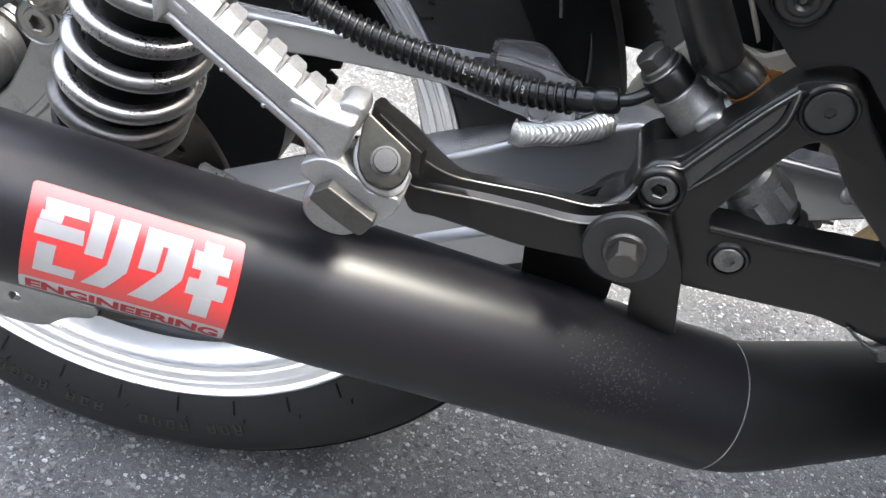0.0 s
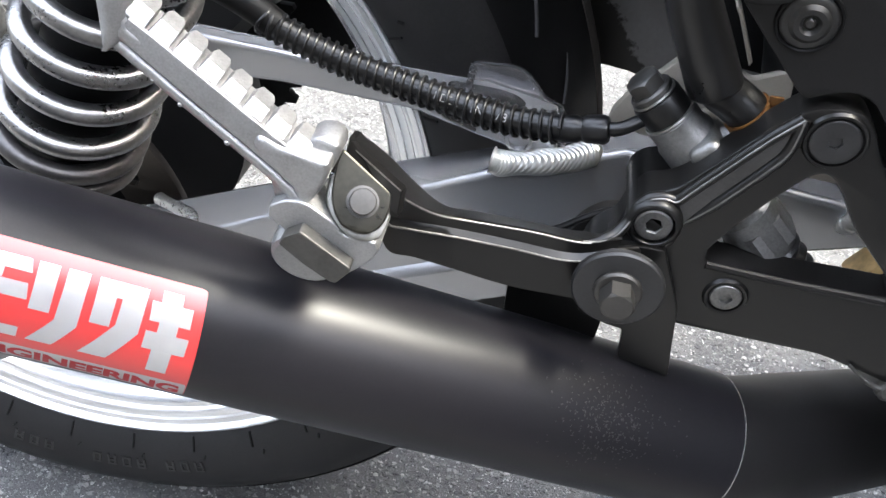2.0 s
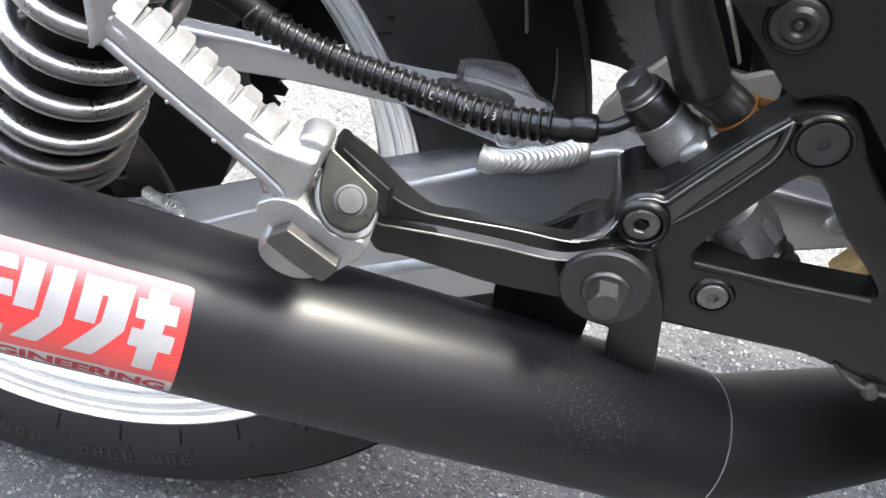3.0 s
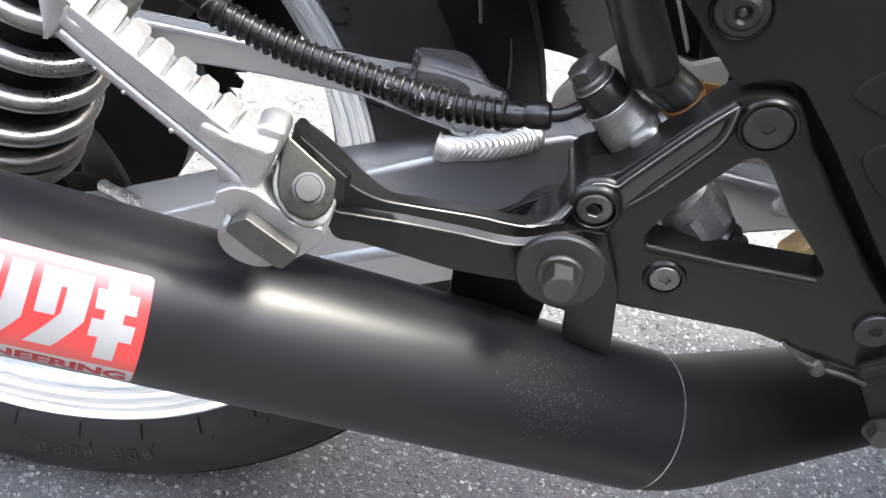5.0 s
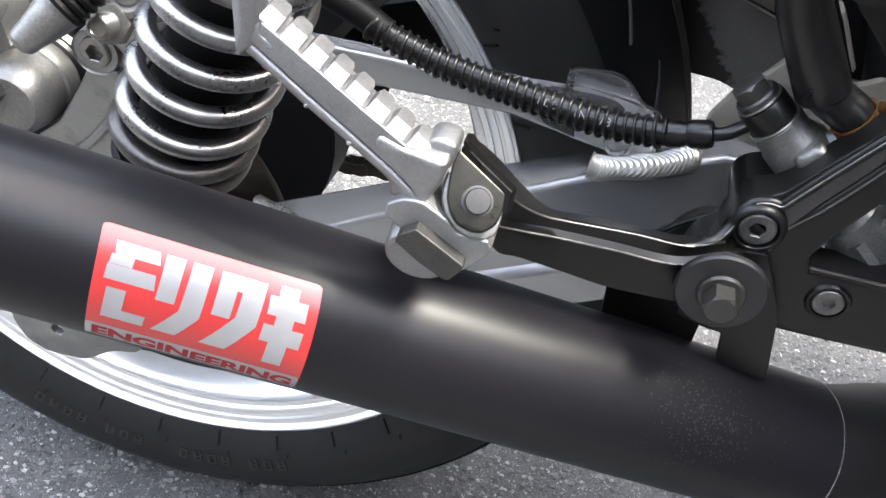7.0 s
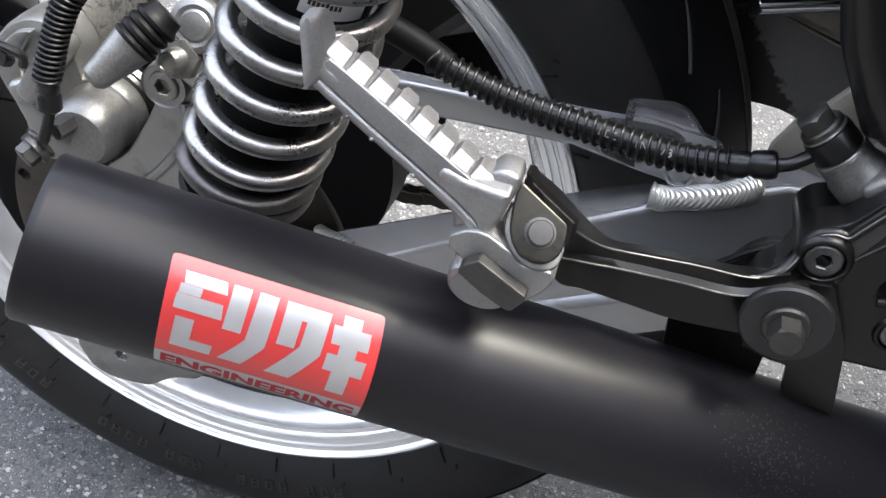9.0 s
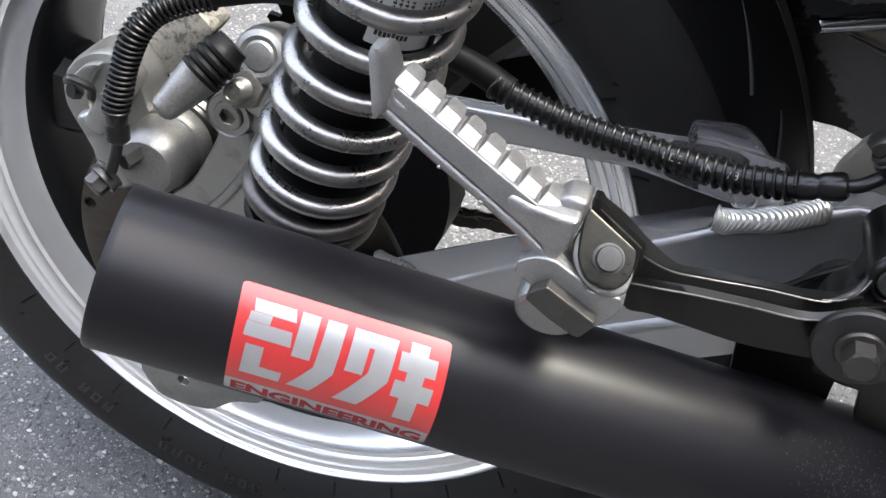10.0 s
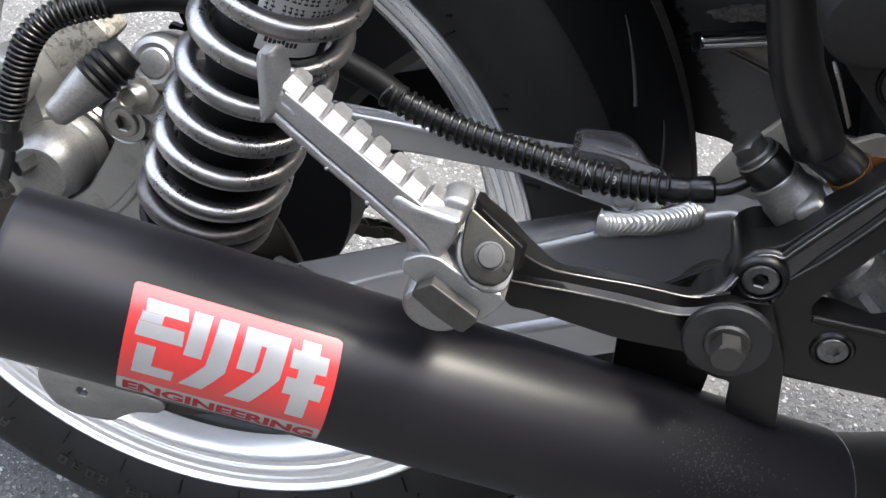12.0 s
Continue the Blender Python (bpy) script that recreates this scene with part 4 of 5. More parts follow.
    # one tread tooth, its far corners cut
    low = [(-0.0034, -0.0048, 0.0040), (0.0034, -0.0048, 0.0040), (0.0034, 0.0050, 0.0040), (0.0026, 0.0074, 0.0040), (-0.0026, 0.0074, 0.0040), (-0.0034, 0.0050, 0.0040)]
    waist = [(-0.0034, -0.0046, 0.0084), (0.0034, -0.0046, 0.0084), (0.0034, 0.0048, 0.0098), (0.0026, 0.0072, 0.0098), (-0.0026, 0.0072, 0.0098), (-0.0034, 0.0048, 0.0098)]
    crown = [(-0.0031, -0.0006, 0.0118), (0.0031, -0.0006, 0.0118), (0.0030, 0.0036, 0.0124), (0.0020, 0.0062, 0.0122), (-0.0020, 0.0062, 0.0122), (-0.0030, 0.0036, 0.0124)]
    tooth = loft([[Vector(p) for p in ring] for ring in (low, waist, crown)])
    bevelled(tooth, 0.0002, 1, 12)
    bmesh.ops.recalc_face_normals(tooth, faces=tooth.faces)
    me = bpy.data.meshes.new("tread_tooth")
    tooth.to_mesh(me)
    tooth.free()
    me.shade_smooth()
    me.set_sharp_from_angle(angle=radians(8))
    me.materials.append(PEG_ALU)
    rot = Matrix((e, Vector((0, 1, 0)), -n)).transposed().to_4x4() @ Matrix.Diagonal((1, 1, -1, 1))
    for k in range(8):
        s = 0.0091 + 0.0081 * k
        ob = new("tread_tooth", me)
        ob.parent = peg
        ob.matrix_local = Matrix.Translation(root + e * s + n * (0.0026 - 0.0011 * min(1.0, s / 0.03)) + Vector((0, -0.2552, 0))) @ rot
    stop = rounded([(0.1901, 0.1852), (0.1914, 0.1883), (0.1963, 0.1923), (0.2132, 0.1831), (0.2133, 0.1812), (0.2096, 0.1753), (0.2072, 0.1754), (0.1985, 0.1797)], 0.0008, 3)
    part("stop_block", plate(stop, 0.0075, side_frame(-0.2680), (), 0.0007), STOP_STEEL, peg, "worn flat stop block")
    part("hinge_knuckle", lathe([(0, 0), (0.0100, 0), (0.0114, 0.0008), (0.0116, 0.0100), (0.0108, 0.0128), (0.0094, 0.0136), (0.0040, 0.0132), (0, 0.0130)], (0.1975, -0.2480, 0.1778), (-0.02, -0.97, -0.22), 48), PEG_ALU, peg)
    # casting flash and small dents along the bar
    for s, h, y, r in ((0.0600, 0.0072, -0.2600, 0.0016), (0.0420, -0.0012, -0.2618, 0.0008), (0.0250, -0.0012, -0.2618, 0.0010), (0.0520, -0.0010, -0.2616, 0.0006)):
        nub = bmesh.new()
        bmesh.ops.create_icosphere(nub, subdivisions=2, radius=r, matrix=Matrix.Translation(root + e * s + n * h + Vector((0, y + r * 0.4, 0))))
        part("casting_nub", nub, PEG_ALU, peg)
    # hinge plate facing up and out, with its pin
    up = Vector((0.12, -0.76, 0.64)).normalized()
    c = Vector((0.2118, -0.2575, 0.2045))
    hm = frame_of(c, up, (0, 0, 1))
    shape = [(-0.0093, 0.0080), (-0.0081, 0.0124), (0.0082, 0.0014), (0.0086, -0.0021), (0.0082, -0.0060), (0.0067, -0.0094), (0.0033, -0.0120), (-0.0002, -0.0122), (-0.0049, -0.0106), (-0.0077, -0.0072), (-0.0092, -0.0030), (-0.0095, 0.0023)]
    part("hinge_plate", plate(rounded(shape, 0.0010, 3), 0.0030, hm, (), 0.0007), OLIVE_PLATE, peg, "tarnished zinc hinge plate")
    shape = [(-0.0101, 0.0048), (-0.0111, 0.0002), (-0.0107, -0.0042), (-0.0088, -0.0082), (-0.0052, -0.0120), (0.0002, -0.0145), (0.0045, -0.0142), (0.0077, -0.0121), (0.0091, -0.0069), (0.0084, 0.0)]
    part("hinge_washer", plate(rounded(shape, 0.0016, 3), 0.0030, hm @ Matrix.Translation((0, 0, -0.0030)), (), 0.0008), PLATED, peg, "plated hinge washer")
    pc = hm @ Vector((0.0002, -0.0026, 0))
    part("hinge_pin", lathe([(0, -0.002), (0.0050, -0.002), (0.0050, 0.0004), (0.0041, 0.0005), (0.0041, 0.0032), (0.0038, 0.0036), (0, 0.0038)], pc, up, 32), BOLT_STEEL, peg, "round steel hinge pin")


footpeg()


# ---- shock absorber ----
def shock():
    a, u = Vector((0.1021, -0.1973, 0.2)), Vector((0.3195, -0.1098, 1.0)).normalized()
    eye = Vector((0.217, -0.503, 0.386))
    front = eye - a
    front = (front - u * front.dot(u)).normalized()
    side = u.cross(front)
    R, wire, pitch = 0.0261, 0.0041, 0.0190
    body = part("shock_absorber", lathe([(0, -0.075), (0.012, -0.075), (0.0125, -0.062), (0.0190, -0.060), (0.0200, -0.056), (0.0195, -0.02), (0.0185, -0.018), (0.0180, 0.16), (0, 0.16)], a, u, 56), MATT_BLACK, bike,
                "twin shock absorber with a silver coil spring")
    def helix(first, last):
        pts = []
        steps = int((last - first) * 40)
        for i in range(steps + 1):
            f = first + (last - first) * i / steps
            s = pitch * f - 0.0007 if f > -2 else -0.0387 + 0.0148 * (f + 2) if f > -3.3 else -0.0579 + 0.0080 * (f + 3.3)
            phi = 2 * math.pi * f
            pts.append(a + u * s + R * (math.cos(phi) * front + math.sin(phi) * side))
        return tube(pts, wire, 18)
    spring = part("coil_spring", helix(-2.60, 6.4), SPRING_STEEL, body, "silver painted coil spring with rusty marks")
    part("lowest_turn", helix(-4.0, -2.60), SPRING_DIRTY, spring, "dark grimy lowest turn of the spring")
    part("spring_seat", lathe([(0.015, -0.0735), (0.0250, -0.0735), (0.0262, -0.0720), (0.0262, -0.0690), (0.0250, -0.0680), (0.015, -0.0680)], a, u, 56, closed=True), MATT_BLACK, body)
    part("lower_mount", lathe([(0, -0.016), (0.016, -0.016), (0.017, -0.014), (0.017, 0.014), (0.016, 0.016), (0, 0.016)], a - u * 0.092, (0, 1, 0), 40), CAST_ALU, body)
    # label wrapped on the damper, its print as bars
    def patch(a0, a1, s0, s1, r, count=24):
        bm = bmesh.new()
        rows = []
        for s in (s0, s1):
            rows.append([bm.verts.new(a + u * s + r * (math.cos(q) * front + math.sin(q) * side)) for q in np.linspace(a0, a1, count)])
        for k in range(count - 1):
            bm.faces.new((rows[0][k], rows[0][k + 1], rows[1][k + 1], rows[1][k]))
        return bm
    part("canister", lathe([(0, 0.0265), (0.0195, 0.0265), (0.0205, 0.0275), (0.0205, 0.16), (0, 0.16)], a, u, 56), MATT_BLACK, body)
    label = part("label", patch(-0.14, 1.02, 0.0410, 0.0520, 0.0207), LABEL_WHITE, body, "white maker's label with a black mark")
    bars = np.linspace(-0.02, 0.56, 9)
    for k in range(8):
        part("printed_mark", patch(bars[k], bars[k] + 0.055, 0.0452, 0.0474 + 0.0008 * (k % 4 == 0), 0.02085, 5), LABEL_INK, label)
    notice = part("notice_label", patch(-0.30, 1.45, 0.0550, 0.110, 0.0207), LABEL_WHITE, body, "white printed notice label with a yellow band")
    part("yellow_band", patch(-0.29, 1.44, 0.0700, 0.0760, 0.0208), LABEL_YELLOW, notice, "yellow band")
    bm = bmesh.new()
    rng = random.Random(3)
    for row in range(2):
        s0 = 0.0575 + 0.0062 * row
        for k in range(15):
            q = -0.20 + 0.098 * k
            if rng.random() < 0.88:
                for dq, ds, wq, ws in ((0, 0, 0.075, 0.0008), (0, 0.0018, 0.075, 0.0008), (0.03, 0, 0.016, 0.0040), (0, 0.0036, 0.060, 0.0007)):
                    joined(patch(q + dq, q + dq + wq * rng.uniform(0.6, 1), s0 + ds, s0 + ds + ws, 0.02085, 3), bm)
    tagged(part("printed_line", bm, LABEL_INK, notice), kind="stuff")


shock()


# ---- swingarm ----
def swingarm():
    # box beam, back top edge / front top edge / front bottom / back bottom
    st = [((0.020, -0.105, 0.016), (0.030, -0.150, 0.010), (0.045, -0.150, -0.036), (0.035, -0.105, -0.030)),
          ((0.0989, -0.118, 0.0616), (0.1000, -0.150, 0.0565), (0.125, -0.150, 0.010), (0.120, -0.112, 0.015)),
          ((0.1633, -0.118, 0.0978), (0.1701, -0.150, 0.1029), (0.2000, -0.150, 0.0670), (0.195, -0.112, 0.050)),
          ((0.2179, -0.116, 0.1257), (0.2254, -0.150, 0.1346), (0.2500, -0.150, 0.0995), (0.245, -0.112, 0.075)),
          ((0.2484, -0.114, 0.1396), (0.2566, -0.150, 0.1546), (0.2900, -0.150, 0.1130), (0.290, -0.112, 0.090)),
          ((0.2900, -0.112, 0.1660), (0.3000, -0.149, 0.1760), (0.3200, -0.149, 0.1180), (0.320, -0.112, 0.112)),
          ((0.3300, -0.125, 0.1700), (0.3350, -0.146, 0.1750), (0.3480, -0.146, 0.1300), (0.348, -0.125, 0.132)),
          ((0.4300, -0.125, 0.1760), (0.4350, -0.144, 0.1750), (0.4400, -0.144, 0.1690), (0.440, -0.125, 0.169))]
    bm = loft([[Vector(p) for p in s] for s in st])
    bevelled(bm, 0.0035, 4, 35)
    arm = part("swingarm", bm, ARM_SILVER, bike, "silver painted aluminium box swingarm with a welded brace", sharp=45)
    arm.modifiers.new("flat_faces", "WEIGHTED_NORMAL")
    st = [((0.060, -0.117, 0.163), (0.060, -0.130, 0.164), (0.062, -0.130, 0.142), (0.062, -0.117, 0.144)),
          ((0.1022, -0.117, 0.1635), (0.1022, -0.130, 0.1645), (0.1081, -0.130, 0.1452), (0.107, -0.117, 0.147)),
          ((0.1515, -0.117, 0.1668), (0.1515, -0.130, 0.1677), (0.1511, -0.130, 0.1518), (0.151, -0.117, 0.153)),
          ((0.2116, -0.117, 0.1708), (0.2116, -0.131, 0.1715), (0.2100, -0.131, 0.1564), (0.208, -0.117, 0.157)),
          ((0.2400, -0.117, 0.1735), (0.2400, -0.133, 0.1744), (0.2450, -0.138, 0.1560), (0.245, -0.117, 0.157)),
          ((0.2720, -0.118, 0.1712), (0.2720, -0.140, 0.1720), (0.2750, -0.146, 0.1580), (0.275, -0.118, 0.158))]
    bm = loft([[Vector(p) for p in s] for s in st])
    bevelled(bm, 0.003, 3, 35)
    part("upper_brace", bm, ARM_SILVER, arm, sharp=45)
    rings = []
    for x in (0.12, 0.18, 0.24, 0.30):
        z = 0.0811 + 0.58 * (x - 0.2180)
        rings.append([Vector((x, y, z + h)) for y, h in ((-0.1480, 0.0026), (-0.1500, 0.0024), (-0.1532, -0.0008), (-0.1540, -0.0026), (-0.1540, -0.0240), (-0.1480, -0.0250))])
    part("lower_rib", loft(rings), ARM_SILVER, arm, sharp=25)
    # lug: an upright back wall with turned-in ends over a rounded front ledge
    wall = [(0.2290, 0.1660), (0.2292, 0.1785), (0.2330, 0.1797), (0.2478, 0.1822), (0.2535, 0.1812), (0.2595, 0.1765), (0.2640, 0.1712), (0.2740, 0.1690), (0.2740, 0.1600), (0.2400, 0.1600)]
    bm = plate(rounded(wall, 0.004), 0.004, side_frame(-0.1180), (), 0.0009)
    ledge = [(0.2215, 0.1600), (0.2215, 0.1738), (0.2320, 0.1748), (0.2440, 0.1758), (0.2520, 0.1752), (0.2570, 0.1725), (0.2610, 0.1675), (0.2650, 0.1630), (0.2600, 0.1570), (0.2400, 0.1560)]
    plate(rounded(ledge, 0.004), 0.010, side_frame(-0.1360), (), 0.0014, bm)
    block((0.0030, 0.0150, 0.0130), pose(0.2308, -0.1240, 0.1722, 0, 4, 0), 0.0010, 2, bm)
    part("brace_lug", bm, LUG_ALU, arm, "dull forged alloy lug")
    part("hose_eye", lathe([(0.0046, 0.0), (0.0058, 0.0004), (0.0062, 0.0016), (0.0058, 0.0028), (0.0046, 0.0032)], (0.2570, -0.1440, 0.1660), (0, -1, 0), 36, closed=True), ARM_SILVER, arm)
    # weld beads as overlapping ripples
    def bead(points, r, count, name):
        line = smooth_path(points, 12)
        bm, rings, seg, fine = bmesh.new(), [], 24, 8
        for k in range(count * fine + 1):
            f = (len(line) - 1.001) * k / (count * fine)
            i = int(f)
            p = line[i].lerp(line[i + 1], f - i)
            d = (line[i + 1] - line[i]).normalized()
            side = d.cross(Vector((0, -0.7, 0.7))).normalized()
            out = side.cross(d)
            t = (k % fine) / fine
            swell = 1 + 0.05 * math.sin(k * 0.11) + 0.03 * math.sin(k * 0.043)
            ends = min(1.0, math.sqrt(min(k, count * fine - k) / 12 + 0.0005))
            slip = min(1.0, k / 90, (count * fine - k) / 40)
            lift = (0.50 + 0.11 * math.sin(math.pi * t)) * ends
            rings.append([p + d * (-1.0 * r * slip * math.cos(a) ** 2) + r * swell * (ends * math.cos(a) * side + lift * math.sin(a) * out) for a in (2 * math.pi * q / seg for q in range(seg))])
        loft(rings, bm)
        part(name, bm, WELD, arm, "rippled bright weld bead", sharp=120)
    bead([(0.2478, -0.1485, 0.1545), (0.2560, -0.1495, 0.1560), (0.2767, -0.1495, 0.1645), (0.2905, -0.1485, 0.1735)], 0.0056, 26, "weld_bead")
    bead([(0.0880, -0.1130, 0.0555), (0.0970, -0.1209, 0.0603), (0.1070, -0.1287, 0.0652), (0.1170, -0.1375, 0.0698), (0.1200, -0.1470, 0.0690)], 0.0032, 16, "weld_bead")
    bead([(0.398, -0.146, 0.176), (0.397, -0.147, 0.170), (0.394, -0.146, 0.163)], 0.0042, 8, "weld_bead")
    stopper = [(0.2875, 0.1330), (0.2925, 0.1440), (0.2985, 0.1500), (0.3047, 0.1521), (0.3110, 0.1470), (0.3100, 0.1372), (0.2992, 0.1330)]
    part("rubber_stopper", plate(rounded(stopper, 0.004), 0.012, side_frame(-0.1560), (), 0.0030), RUBBER, arm, "dark grey rubber stopper")
    part("breather_hose", tube(smooth_path([(0.2700, -0.1570, 0.1265), (0.2778, -0.1570, 0.1315), (0.2845, -0.1570, 0.1365), (0.2923, -0.1570, 0.1443), (0.3014, -0.1570, 0.1515), (0.3120, -0.1570, 0.1580)], 6), 0.0016, 10), HOSE_RUBBER, arm, "thin black breather hose")
    # cross member and far arm, mostly out of sight
    bm = loft([[Vector(p) for p in s] for s in (((0.02, 0.15, 0.02), (0.02, 0.19, 0.02), (0.03, 0.19, -0.03), (0.03, 0.15, -0.03)),
                                               ((0.40, 0.13, 0.19), (0.40, 0.17, 0.19), (0.41, 0.17, 0.14), (0.41, 0.13, 0.14)))])
    part("far_arm", bevelled(bm, 0.003), MATT_BLACK, arm)


swingarm()


# ---- brake hose with its coiled wire guard ----
def guarded_hose(name, points, r_hose, r_guard, pitch, parent, label):
    path = smooth_path(points, 16)
    hose = part(name, tube(path, r_hose, 14), HOSE_RUBBER, parent, label)
    length, acc = 0.0, [0.0]
    for a, b in zip(path, path[1:]):
        length += (b - a).length
        acc.append(length)
    pts, steps = [], int(length / pitch * 14)
    side = None
    j = 0
    for i in range(steps + 1):
        s = length * i / steps
        while j < len(acc) - 2 and acc[j + 1] < s:
            j += 1
        f = (s - acc[j]) / max(acc[j + 1] - acc[j], 1e-9)
        p = path[j].lerp(path[j + 1], f)
        d = (path[j + 1] - path[j]).normalized()
        side = d.orthogonal().normalized() if side is None else (side - d * side.dot(d)).normalized()
        a = 2 * math.pi * s / pitch
        sag = 1.0 + 0.03 * math.sin(s * 210)
        pts.append(p + r_guard * sag * (math.cos(a) * side + math.sin(a) * d.cross(side)) + Vector((0, 0, -0.0002)))
    part("wire_guard", tube(pts, 0.00078, 8), GUARD_WIRE, hose, "coiled black wire guard")
    return hose


def brake_hoses():
    pts = [(0.1480, -0.1550, 0.1960), (0.1529, -0.1560, 0.1941), (0.1780, -0.1590, 0.1892), (0.2017, -0.1630, 0.1883), (0.2250, -0.1680, 0.1892), (0.2478, -0.1740, 0.1913), (0.2700, -0.1800, 0.1972)]
    hose = guarded_hose("brake_hose", pts, 0.0050, 0.0056, 0.0038, bike, "black rubber brake hose in a coiled wire guard")
    end = Vector((0.2700, -0.1800, 0.1972))
    d = (Vector((0.2890, -0.1820, 0.2040)) - end).normalized()
    part("crimp_sleeve", lathe([(0, -0.001), (0.0045, -0.001), (0.0051, 0.0005), (0.0051, 0.005), (0.0044, 0.0062), (0.0044, 0.0072), (0.0052, 0.0084), (0.0054, 0.0150), (0.0046, 0.0165), (0.003, 0.017), (0, 0.017)], end, d, 32), HOSE_RUBBER, hose)
    part("metal_neck", tube(smooth_path([end + d * 0.016, end + d * 0.021 + Vector((0, 0, 0.0005)), (0.2960, -0.1790, 0.2085)], 6), 0.0026, 12), HOSE_RUBBER, hose)
    # printed marks along the hose, as bars with a size mark
    path = smooth_path(pts, 16)
    bm = bmesh.new()
    def print_place(i):
        p, q = path[i], path[i + 1]
        d = (q - p).normalized()
        outv = Vector((0.22, -0.50, 0.39)) - p
        outv = (outv - d * outv.dot(d)).normalized()
        return Matrix.Translation(p + outv * 0.00512) @ Matrix((d, outv.cross(d), outv)).transposed().to_4x4()
    for k, w in enumerate((0.5, 1.2, 1.2, 0.5)):
        m = print_place(62 + 2 * k)
        for dx, dz, sx, sz in ((-0.0005 * w, 0, 0.00035, 0.0030), (0.0, 0.0013, 0.0010 * w, 0.00035), (0.0005, -0.0013, 0.0008 * w, 0.00035)):
            block((sx, sz, 0.0001), m @ Matrix.Translation((dx, dz, 0)), 0, bm=bm)
    cu = bpy.data.curves.new("scrap", "FONT")
    cu.body, cu.align_x, cu.align_y, cu.size = "IN 1/8", "CENTER", "CENTER", 0.0046
    cu.space_character = 1.25
    ob = bpy.data.objects.new("scrap", cu)
    me = bpy.data.meshes.new_from_object(ob)
    bpy.data.objects.remove(ob)
    words = bmesh.new()
    words.from_mesh(me)
    bpy.data.meshes.remove(me)
    bmesh.ops.transform(words, matrix=print_place(77) @ Matrix.Translation((0, 0, 0.0003)), verts=words.verts)
    part("printed_size", words, HOSE_INK, hose, "white printed size mark", smooth=False)
    part("printed_line", bm, HOSE_INK, hose)
    # sleeve running back behind the shock, then down to the caliper
    part("rubber_sleeve", tube(smooth_path([(0.155, -0.1562, 0.1938), (0.142, -0.153, 0.198), (0.12, -0.150, 0.203), (0.09, -0.146, 0.208), (0.05, -0.146, 0.210), (0.018, -0.151, 0.203)], 8), 0.0060, 14), MATT_BLACK, hose)
    low = guarded_hose("caliper_hose", [(-0.0212, -0.172, 0.1450), (-0.0207, -0.172, 0.1476), (-0.0182, -0.170, 0.1589), (-0.0156, -0.168, 0.1699), (-0.0109, -0.165, 0.1834), (-0.0033, -0.160, 0.1932), (0.0085, -0.155, 0.1994), (0.020, -0.151, 0.2025)],
                       0.0048, 0.0058, 0.0027, bike, "black rubber brake hose curving to the caliper")
    part("crimp_sleeve", lathe([(0, -0.002), (0.0046, -0.002), (0.0052, 0), (0.0052, 0.007), (0.0046, 0.0085), (0.0055, 0.0100), (0.0057, 0.0165), (0.004, 0.0185), (0, 0.0185)], (-0.0207, -0.172, 0.1476), (-0.05, 0.0, -1), 32), HOSE_RUBBER, low)
    part("metal_neck", tube(smooth_path([(-0.0215, -0.172, 0.131), (-0.0236, -0.1725, 0.122), (-0.0262, -0.174, 0.1125)], 6), 0.0028, 12), HOSE_RUBBER, low)


brake_hoses()


# ---- rear brake master cylinder ----
def master_cylinder():
    top, low = Vector((0.2935, -0.1760, 0.2205)), Vector((0.3632, -0.1772, 0.1660))
    d = (low - top).normalized()
    def at(s):
        return top + d * s
    body = part("master_cylinder", lathe([(0, 0.014), (0.0088, 0.014), (0.0100, 0.0155), (0.0100, 0.022), (0.0110, 0.024), (0.0112, 0.050), (0.0104, 0.053), (0.0104, 0.062), (0.0122, 0.064), (0.0122, 0.082), (0.0100, 0.086), (0, 0.086)], top, d, 40), OXIDISED, bike,
                "cast aluminium rear brake master cylinder")
    part("banjo_eye", lathe([(0, 0.0050), (0.0088, 0.0050), (0.0092, 0.0058), (0.0092, 0.0138), (0, 0.0138)], top, d, 36), CAST_BLACK, body, "black painted banjo eye of the brake hose")
    bm = lathe([(0, 0.0010), (0.0072, 0.0012), (0.0080, 0.0020), (0.0082, 0.0036), (0, 0.0036)], top, d, 36)
    hex_head(at(0.0012), -d, 0.0118, 0.0052, bm, radians(12))
    part("banjo_bolt", bm, BOLT_STEEL, body, "dark hexagon banjo bolt")
    part("crush_washer", lathe([(0.006, 0.0037), (0.0084, 0.0037), (0.0088, 0.0043), (0.0084, 0.0049), (0.006, 0.0049)], top, d, 36, closed=True), PLATED, body)
    part("crush_washer", lathe([(0.006, 0.0140), (0.0098, 0.0140), (0.0102, 0.0146), (0.0098, 0.0152), (0.006, 0.0152)], top, d, 36, closed=True), PLATED, body)
    part("lock_nut", hex_head(at(0.070), d, 0.0235, 0.012), OXIDISED, body)
    part("rubber_boot", lathe([(0, 0.084), (0.0100, 0.084), (0.0112, 0.087), (0.0095, 0.090), (0.0110, 0.093), (0.0092, 0.096), (0.0105, 0.099), (0, 0.10)], top, d, 32), HOSE_RUBBER, body)
    m = frame_of(at(0.035), d)
    part("mounting_ear", block((0.030, 0.012, 0.020), m @ Matrix.Translation((0, 0.006, 0)), 0.003, 3), OXIDISED, body)
    part("outlet_stub", tube([Vector((0.316, -0.176, 0.2010)), Vector((0.338, -0.1790, 0.2190))], 0.0045, 20), OXIDISED, body)


master_cylinder()


